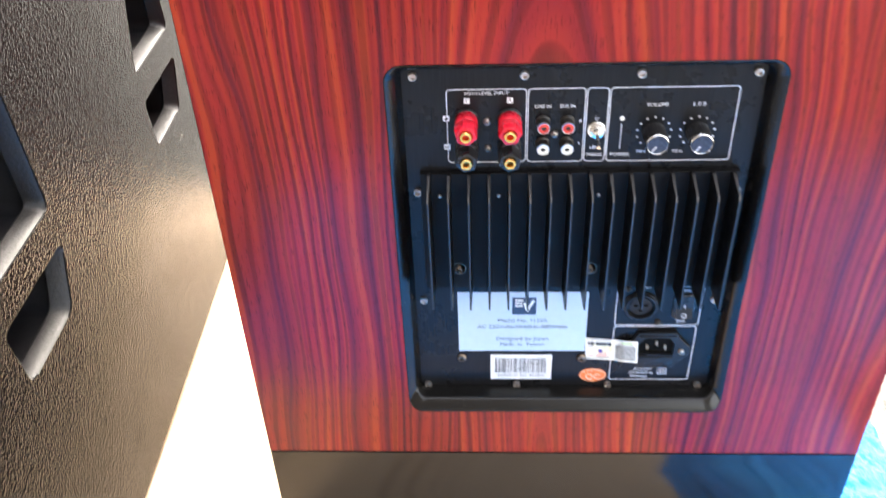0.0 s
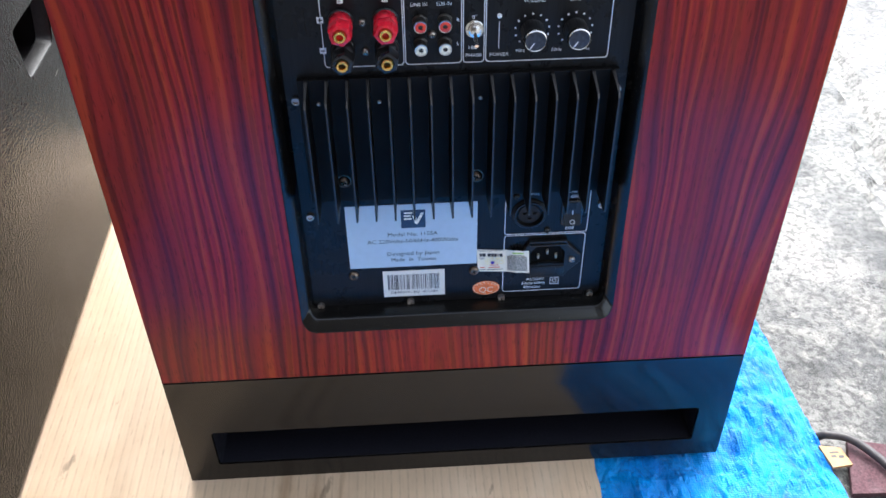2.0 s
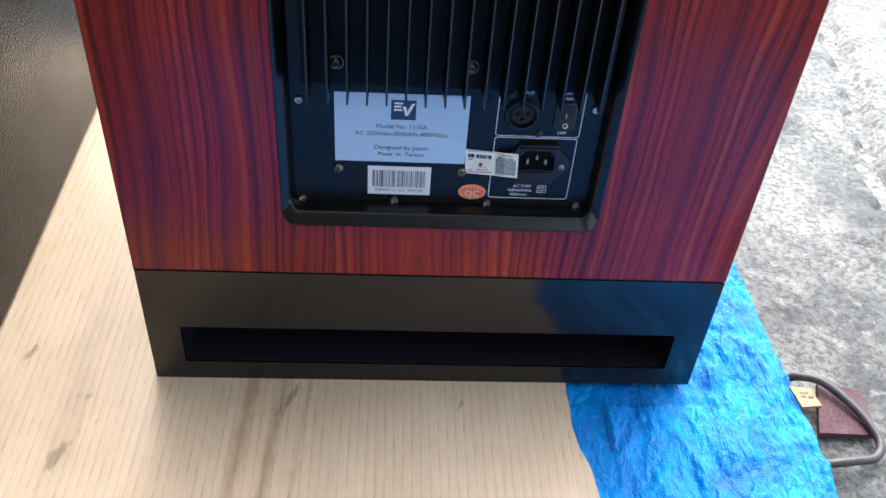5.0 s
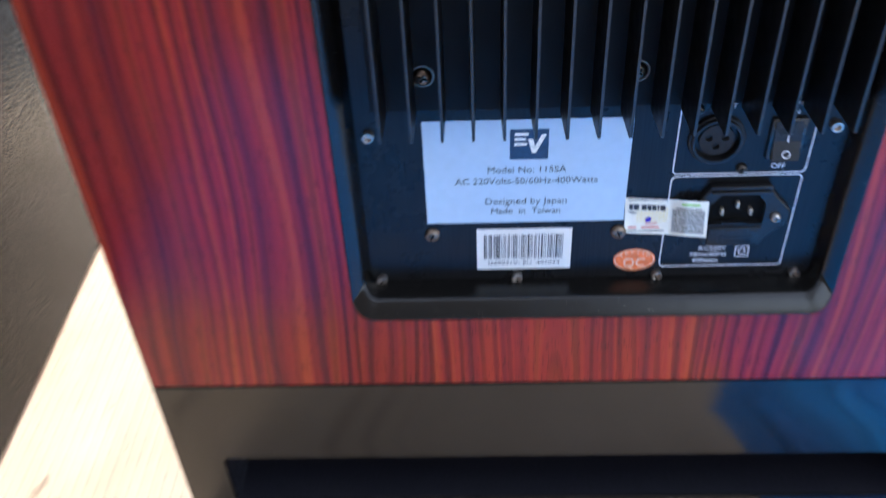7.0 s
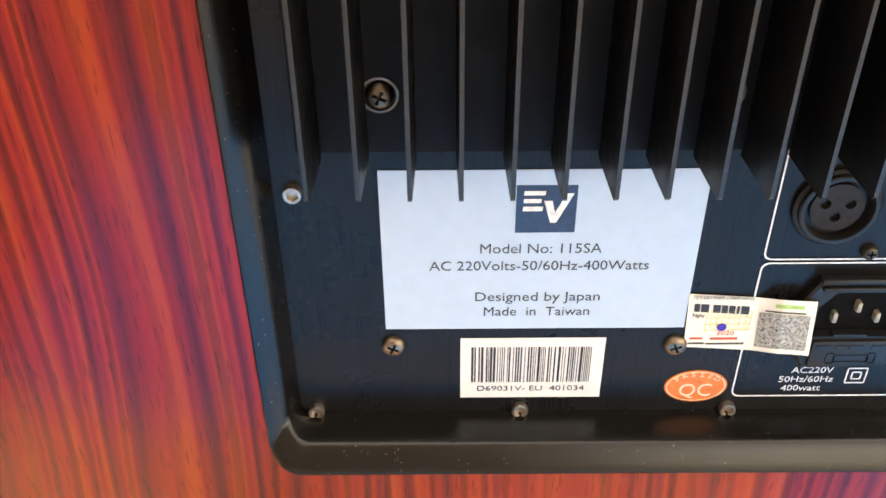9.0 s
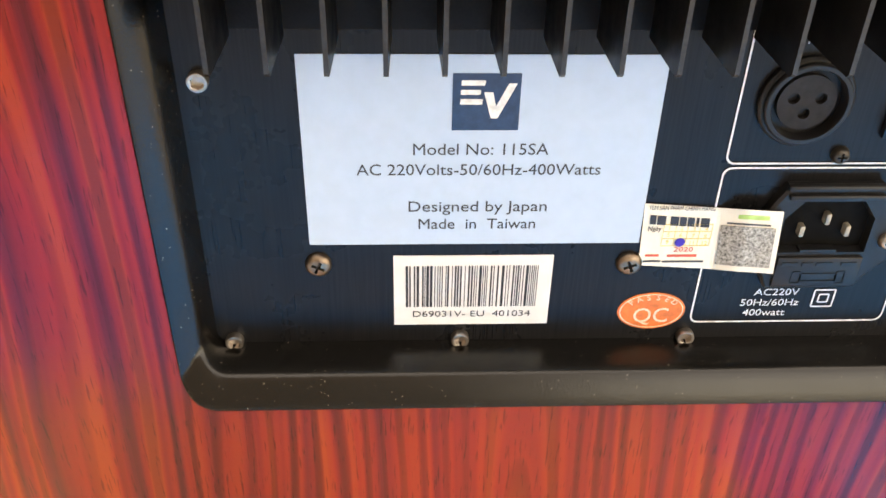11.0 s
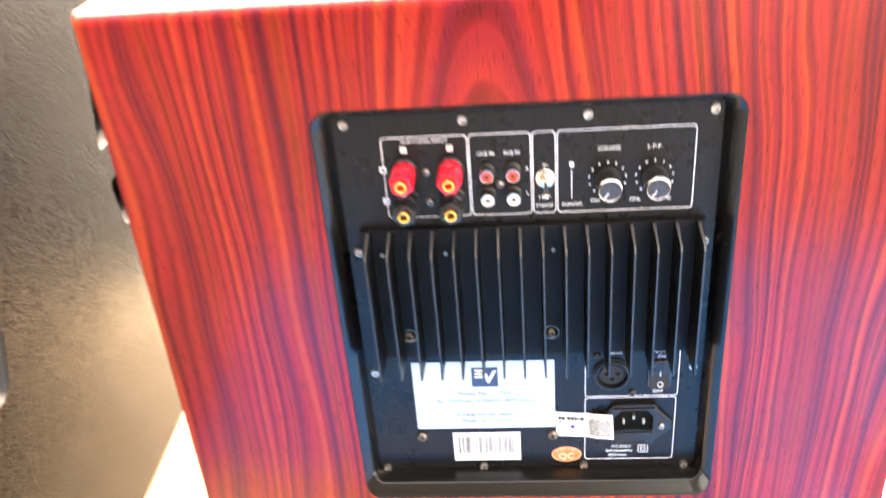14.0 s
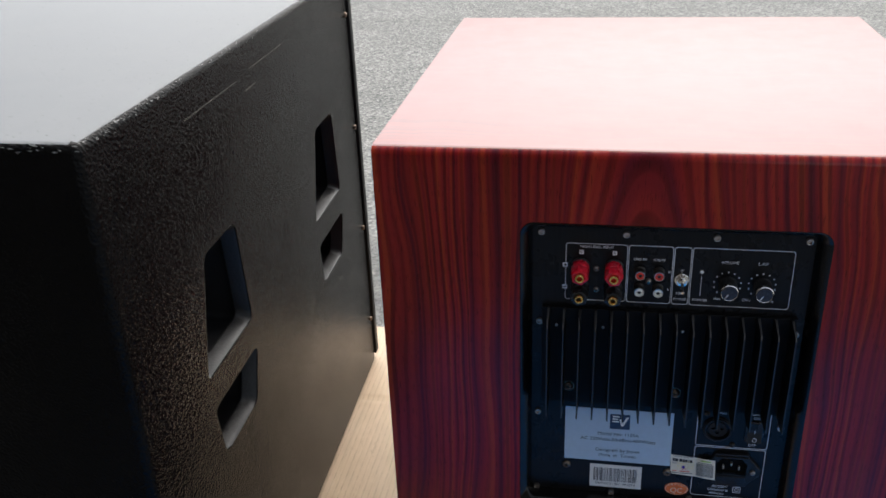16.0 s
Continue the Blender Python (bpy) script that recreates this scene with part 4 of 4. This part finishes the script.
for x, z in ((0.0650, 0.2462), (0.0720, 0.2505), (0.0790, 0.2462)):
    link("pin", PIN, mains, "", (x, PY, z))
drawer = part("fuse_drawer", boxes(((0.0590, PY - 0.0048, 0.2268), (0.0855, PY - 0.0034, 0.2380)), bevel=0.0005), SOCKET, mains, "", 30)
for x0, x1, z0, z1 in ((0.0672, 0.0788, 0.2290, 0.2322), (0.0645, 0.0676, 0.2282, 0.2330), (0.0784, 0.0815, 0.2282, 0.2330)):
    part("fuse_mark", frame_line(x0, x1, z0, z1, 0.0007, PY - 0.0048, 0.0004, 0.0003), SOCKET, drawer, "", 0)
for x0, x1 in ((0.0606, 0.0655), (0.0668, 0.0702), (0.0712, 0.0762), (0.0790, 0.0838)):
    part("print_bar", boxes(((x0, PY - 0.0051, 0.2350), (x1, PY - 0.0047, 0.2364))), SOCKET, drawer, "", 0)
part("clip_slot", boxes(((0.0655, PY - 0.0040, 0.2396), (0.0765, PY - 0.0010, 0.2404))), SOCKET, mains, "", 0)

# labels and stickers
SY = PY - 0.00035
lab = part("model_label", boxes(((-0.0832, SY, 0.2410), (0.0165, PY - 0.00002, 0.3018))), PAPER, panel, "pale blue paper model label with dark print", 0)
TY = SY - 0.00012
mark = part("emblem", boxes(((-0.0415, TY, 0.2795), (-0.0230, SY, 0.2965))), NAVYINK, lab, "navy square with a plain white mark", 0)


def emblem_bars():
    """A white stepped block beside a white tick, as plain shapes."""
    bm = bmesh.new()
    y = TY - 0.0001
    for q in ([(-0.0391, 0.2945), (-0.0326, 0.2945), (-0.0328, 0.2930), (-0.0392, 0.2930)], [(-0.0392, 0.2917), (-0.0338, 0.2917), (-0.0339, 0.2903), (-0.0393, 0.2903)],
              [(-0.0393, 0.2890), (-0.0332, 0.2890), (-0.0334, 0.2874), (-0.0394, 0.2874)],
              [(-0.0330, 0.2910), (-0.0305, 0.2910), (-0.0295, 0.2868), (-0.0263, 0.2936), (-0.0240, 0.2936), (-0.0290, 0.2832), (-0.0308, 0.2832)]):
        loft(bm, [[(x, TY, z) for x, z in q], [(x, y, z) for x, z in q]])
    return bm


part("emblem_sign", emblem_bars(), WHITEP, mark, "", 0)
for t, size, z, w in (("Model No: 115SA", 0.0052, 0.2733, 0.0383), ("AC 220Volts-50/60Hz-400Watts", 0.0052, 0.2667, 0.0700), ("Designed by Japan", 0.0052, 0.2543, 0.0407), ("Made  in  Taiwan", 0.0052, 0.2482, 0.0348)):
    word(t, size, -0.0332, z, GREYINK, lab, TY, w)

bar = part("barcode_sticker", boxes(((-0.0582, SY, 0.2095), (-0.0090, PY - 0.00002, 0.2366))), WHITEPAPER, panel, "white barcode sticker", 0)
spans, x = [], -0.0545
while x < -0.0130:
    w = random.choice((0.00025, 0.0003, 0.0005, 0.0008))
    spans.append(((x, TY, 0.2168), (x + w, SY, 0.2328)))
    x += w + random.choice((0.0003, 0.0004, 0.0006, 0.0009))
for lo, hi in spans:
    part("bar", boxes((lo, hi)), BLACKINK, bar, "", 0)
word("D69031V- EU  401034", 0.0034, -0.0336, 0.2138, BLACKINK, bar, TY, 0.0375)

qc = part("check_sticker", loft(bmesh.new(), [[(0.0245 + 0.0110 * math.cos(2 * math.pi * i / 48), y, 0.2142 + 0.0073 * math.sin(2 * math.pi * i / 48)) for i in range(48)] for y in (PY - 0.00002, SY)], False, True), ORANGE, panel, "orange oval quality sticker", 0)
part("ring", loft(bmesh.new(), [[(0.0245 + 0.0104 * k * math.cos(2 * math.pi * i / 48), y, 0.2142 + 0.0068 * k * math.sin(2 * math.pi * i / 48)) for i in range(48)] for k, y in ((1, SY), (1, TY), (0.965, TY), (0.965, SY))], False, False), ORANGEINK, qc, "", 0)
word("QC", 0.0084, 0.0245, 0.2122, ORANGEINK, qc, TY, 0.0112)
for i, ch in enumerate("PASSED"):
    a = radians(140 - 100 * i / 5)
    word(ch, 0.0029, 0.0245 + 0.0090 * math.cos(a), 0.2142 + 0.0054 * math.sin(a), ORANGEINK, qc, TY, None, "CENTER", math.degrees(a) - 90)


def sticker_point(u, v):
    """A place on the curled sticker, u across and v up, both 0 to 1."""
    x = 0.0163 + 0.0405 * u + 0.0012 * (1 - v)
    z = 0.2328 + 0.0225 * v - 0.0030 * u
    k = min(1.0, max(0.0, (u - 0.54) / 0.22))
    lift = 0.0040 * k * k * (3 - 2 * k) + 0.0012 * max(0.0, u - 0.85) * (1 - v) * 8
    return x, PY - 0.0007 - lift, z + 0.6 * lift


def curled(u0, u1, v0, v1, lift, n=40):
    bm = bmesh.new()
    sides = []
    for back in (0.0, 0.0002):
        g = []
        for i in range(n + 1):
            pts = (sticker_point(u0 + (u1 - u0) * i / n, v0 + (v1 - v0) * j / 3) for j in range(4))
            g.append([bm.verts.new((p[0], p[1] - lift + back, p[2])) for p in pts])
        sides.append(g)
    for g in sides:
        for a, b in zip(g, g[1:]):
            for j in range(3):
                bm.faces.new((a[j], b[j], b[j + 1], a[j + 1]))
    f, k = sides
    for i in range(n):
        for j in (0, 3):
            bm.faces.new((f[i][j], f[i + 1][j], k[i + 1][j], k[i][j]))
    for j in range(3):
        for i in (0, n):
            bm.faces.new((f[i][j], f[i][j + 1], k[i][j + 1], k[i][j]))
    return bm


seal = part("seal_sticker", curled(0, 1, 0, 1, 0.0), CREAM, panel, "cream dealer seal sticker with a curling end", 0)
part("grey_block", curled(0.585, 0.96, 0.10, 0.74, 0.0004), GREYBLOCK, seal, "plain grey printed square", 0)
for u0, u1 in ((0.05, 0.095), (0.105, 0.17), (0.205, 0.265), (0.275, 0.325), (0.335, 0.385), (0.40, 0.42), (0.435, 0.50)):
    part("brand_bar", curled(u0, u1, 0.69, 0.83, 0.0003, 6), BLACKINK, seal, "", 0)
part("green_bar", curled(0.68, 0.90, 0.86, 0.92, 0.0003), GREENINK, seal, "", 0)
part("thin_bar", curled(0.62, 0.92, 0.77, 0.79, 0.0003), GREYINK, seal, "", 0)
SXY = PY - 0.0010
word("TEM SẢN PHẨM CHÍNH HÃNG", 0.0022, 0.0277, 0.2537, GREYINK, seal, SXY, 0.0200, turn=-1.5)
word("Ngày", 0.0024, 0.0204, 0.2465, BLACKINK, seal, SXY, 0.0040)
for i in range(12):
    c, r = i % 4, i // 4
    word(str(i + 1), 0.0021, 0.0250 + 0.0038 * c, 0.2468 - 0.0026 * r - 0.0002 * c, YELLOWINK, seal, SXY)
part("table_lines", boxes(*[((0.0233, SXY, 0.2479 - 0.0026 * r), (0.0382, SXY + 0.00015, 0.24805 - 0.0026 * r)) for r in range(4)], *[((0.0232 + 0.0037 * c, SXY, 0.2401), (0.02335 + 0.0037 * c, SXY + 0.00015, 0.2480)) for c in range(5)]), YELLOWINK, seal, "", 0)
word("2020", 0.0024, 0.0305, 0.2388, REDINK, seal, SXY, 0.0060)
part("marker_dot", loft(bmesh.new(), [circle(0.0016, 0.0, 14), circle(0.0015, 0.0002, 14)], False, True), BLUEINK, seal, "", 0, (0.0289, SXY, 0.2415))
part("print_line", boxes(((0.0190, SXY, 0.2362), (0.0232, SXY + 0.0002, 0.2369)), ((0.0258, SXY, 0.2360), (0.0350, SXY + 0.0002, 0.2368))), REDINK, seal, "", 0)
part("print_line", boxes(((0.0186, SXY, 0.2341), (0.0240, SXY + 0.0002, 0.2347)), ((0.0246, SXY, 0.2339), (0.0375, SXY + 0.0002, 0.2345))), GREYINK, seal, "", 0)

# ---- black loudspeaker ----
stage = thing("stage_speaker", (-0.72, 0.17, 0), "large black pebble-painted stage loudspeaker with recessed handles on cardboard", "speaker")
SW, SD, SH = 0.62, 0.705, 0.620
# local frame: the handled side lies in the plane u = 0, s runs along it, from the near corner
YAW = 1.05
SIDE = Matrix.Translation((-0.4015, -0.178, 0.0)) @ Matrix.Rotation(radians(YAW), 4, "Z")


def handle_loops(s0):
    """Outlines of the two recesses of one handle: the upper widens downwards, the lower narrows."""
    big = [(s0 + 0.032, 0.462), (s0 + 0.108, 0.462), (s0 + 0.117, 0.349), (s0 + 0.0, 0.349)]
    low = [(s0 + 0.003, 0.316), (s0 + 0.119, 0.316), (s0 + 0.099, 0.259), (s0 + 0.012, 0.259)]
    return big, low


def rounded_poly(pts, r, n=4):
    out = []
    k = len(pts)
    for i in range(k):
        p, a, b = Vector(pts[i]), Vector(pts[i - 1]), Vector(pts[(i + 1) % k])
        u, v = (a - p).normalized(), (b - p).normalized()
        for t in range(n + 1):
            f = t / n
            out.append(tuple((1 - f) ** 2 * (p + u * r) + 2 * f * (1 - f) * p + f ** 2 * (p + v * r)))
    return out


def shrink(pts, d):
    c = sum((Vector(p) for p in pts), Vector((0, 0))) / len(pts)
    out = []
    for p in pts:
        q = Vector(p) - c
        out.append(tuple(c + q * (1 - d / max(q.length, 1e-6))))
    return out


def stage_body():
    bm = bmesh.new()
    box(bm, (-SW, 0, 0), (0, SD, SH))
    bmesh.ops.bevel(bm, geom=bm.edges[:], offset=0.008, segments=3, affect="EDGES", profile=0.5)
    face = max((f for f in bm.faces if f.normal.x > 0.99), key=lambda f: f.calc_area())
    outer = [tuple(v.co) for v in face.verts]
    bmesh.ops.delete(bm, geom=[face], context="FACES_ONLY")
    loops = []
    for s0 in (0.123, 0.475):
        for lp in handle_loops(s0):
            loops.append(rounded_poly(lp, 0.010))
    holed(bm, outer, [[(0.0, s, z) for s, z in lp] for lp in loops])
    for lp in loops:
        steps = [(0.0, 0.0), (0.0012, -0.001), (0.003, -0.004), (0.0065, -0.012), (0.0075, -0.015), (0.006, -0.017), (-0.004, -0.019), (-0.004, -0.065)]
        loft(bm, [[(d, s, z) for s, z in shrink(lp, k)] for k, d in steps], False, True)
    bmesh.ops.remove_doubles(bm, verts=bm.verts, dist=1e-5)
    bmesh.ops.transform(bm, matrix=SIDE, verts=bm.verts)
    return bm


shell = part("speaker_body", stage_body(), (PEBBLE, dusty_skylit_paint(), INSIDE, POCKET), stage, "", 30)
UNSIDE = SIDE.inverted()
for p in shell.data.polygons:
    # upward faces take the paint with the sky's sheen in its colour
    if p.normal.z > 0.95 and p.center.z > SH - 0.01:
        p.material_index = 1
    q = UNSIDE @ p.center
    if -0.067 < q.x < -0.0005 and 0.1 < q.y < 0.62 and 0.25 < q.z < 0.48:
        p.material_index = 3 if q.x > -0.0165 else 2


def grille_strip():
    bm = boxes(((-SW + 0.006, SD - 0.001, 0.012), (0.0025, SD + 0.014, SH - 0.012)), bevel=0.002)
    bmesh.ops.transform(bm, matrix=SIDE, verts=bm.verts)
    return bm


grille = part("grille_frame", grille_strip(), FINMAT, stage, "black metal front grille frame", 30)
SIDESCREW = finish("side_screw", cross_screw(0.0035), DARKSTEEL, 35)
for z in (0.085, 0.245, 0.405, 0.565):
    m = SIDE @ pose(0.0, SD - 0.012, z, 0, 0, 90)
    ob = link("side_screw", SIDESCREW, stage, "", m.translation, m.to_3x3().to_4x4())


SCRAPED = plain("scraped_paint", (0.075, 0.066, 0.055), 0.6, 0, 0.0, 300.0, 0.7)
for s, z, w, t in ((0.16, 0.585, 0.12, 8), (0.32, 0.588, 0.10, 9), (0.30, 0.570, 0.03, 12), (0.55, 0.23, 0.012, 35)):
    bm = bmesh.new()
    a = radians(t - 8)
    q = [(s, z), (s + w * math.cos(a), z + w * math.sin(a) * 0.3), (s + w * math.cos(a), z + w * math.sin(a) * 0.3 + 0.0004), (s, z + 0.0004)]
    loft(bm, [[(0.0002, y, zz) for y, zz in q], [(0.0005, y, zz) for y, zz in q]])
    bmesh.ops.transform(bm, matrix=SIDE, verts=bm.verts)
    part("scratch", bm, SCRAPED, shell, "pale scratch in the paint", 0)


def scuffs():
    """Chipped flecks along the upper edges of the box."""
    bm = bmesh.new()
    r = random.Random(5)
    for i in range(150):
        long, thick = r.uniform(0.0008, 0.004), r.uniform(0.0003, 0.0009)
        a = radians(r.gauss(45, 22))
        off = 0.008 * (1 - 0.7072)
        if i < 70:
            u, mid = -abs(r.gauss(0, 0.12)), Vector((0, 0.008 - 0.0081 * math.cos(a), SH - 0.008 + 0.0081 * math.sin(a)))
            p = Vector((max(u, -0.5), mid.y, mid.z))
            ax, up = Vector((1, 0, 0)), Vector((0, math.sin(a), math.cos(a)))
        else:
            p = Vector((-0.008 + 0.0081 * math.cos(a), 0.01 + abs(r.gauss(0, 0.16)), SH - 0.008 + 0.0081 * math.sin(a)))
            ax, up = Vector((0, 1, 0)), Vector((-math.sin(a), 0, math.cos(a)))
        bm.faces.new([bm.verts.new(p + ax * long * c + up * thick * d) for c, d in ((-0.5, -0.4), (0.4, -0.5), (0.5, 0.4), (-0.3, 0.5))])
    bmesh.ops.transform(bm, matrix=SIDE, verts=bm.verts)
    return bm


tagged(part("edge_scuffs", scuffs(), plain("chipped_edge", (0.20, 0.20, 0.195), 0.6), shell, "pale chipped flecks along the edges", 0), kind="stuff")

# ---- small things on the concrete ----
rug = bmesh.new()
q = [(0.384, 0.012), (0.424, 0.002), (0.420, -0.052), (0.364, -0.050)]
loft(rug, [[(x, y, GROUND_Z + 0.003) for x, y in q], [(x, y, GROUND_Z + 0.009) for x, y in q]])
tagged(part("carpet_scrap", rug, MAROON, None, "", 0), "scrap of maroon carpet lying on concrete", "carpet")
scrap = bmesh.new()
q = [(0.352, 0.004), (0.372, 0.000), (0.376, -0.020), (0.356, -0.022)]
loft(scrap, [[(x, y, GROUND_Z + 0.009) for x, y in q], [(x, y, GROUND_Z + 0.012) for x, y in q]])
scrap_ob = part("cardboard_scrap", scrap, plain("orange_brown_card", (0.42, 0.24, 0.10), 0.6, 0, 0.0, 120.0, 0.3), None, "", 0)
for x0, y0, x1, y1 in ((0.359, -0.006, 0.368, -0.004), (0.359, -0.011, 0.364, -0.008), (0.366, -0.012, 0.371, -0.009)):
    part("print_bar", boxes(((x0, y0, GROUND_Z + 0.0120), (x1, y1, GROUND_Z + 0.0123))), BLACKINK, scrap_ob, "", 0)
tagged(scrap_ob, "small scrap of printed brown cardboard", "cardboard")
path = spline([(0.356, 0.021, -0.0135), (0.360, 0.019, -0.009), (0.366, 0.016, -0.004), (0.385, 0.004, 0.001), (0.407, -0.028, -0.001), (0.416, -0.060, -0.004), (0.406, -0.078, -0.005), (0.385, -0.083, -0.004), (0.366, -0.083, -0.008), (0.350, -0.081, -0.0125)])
tagged(part("cable", tube(bmesh.new(), path, 0.0042), CABLE, None, "", 60), "thick dark grey power cable in a loop", "cable")
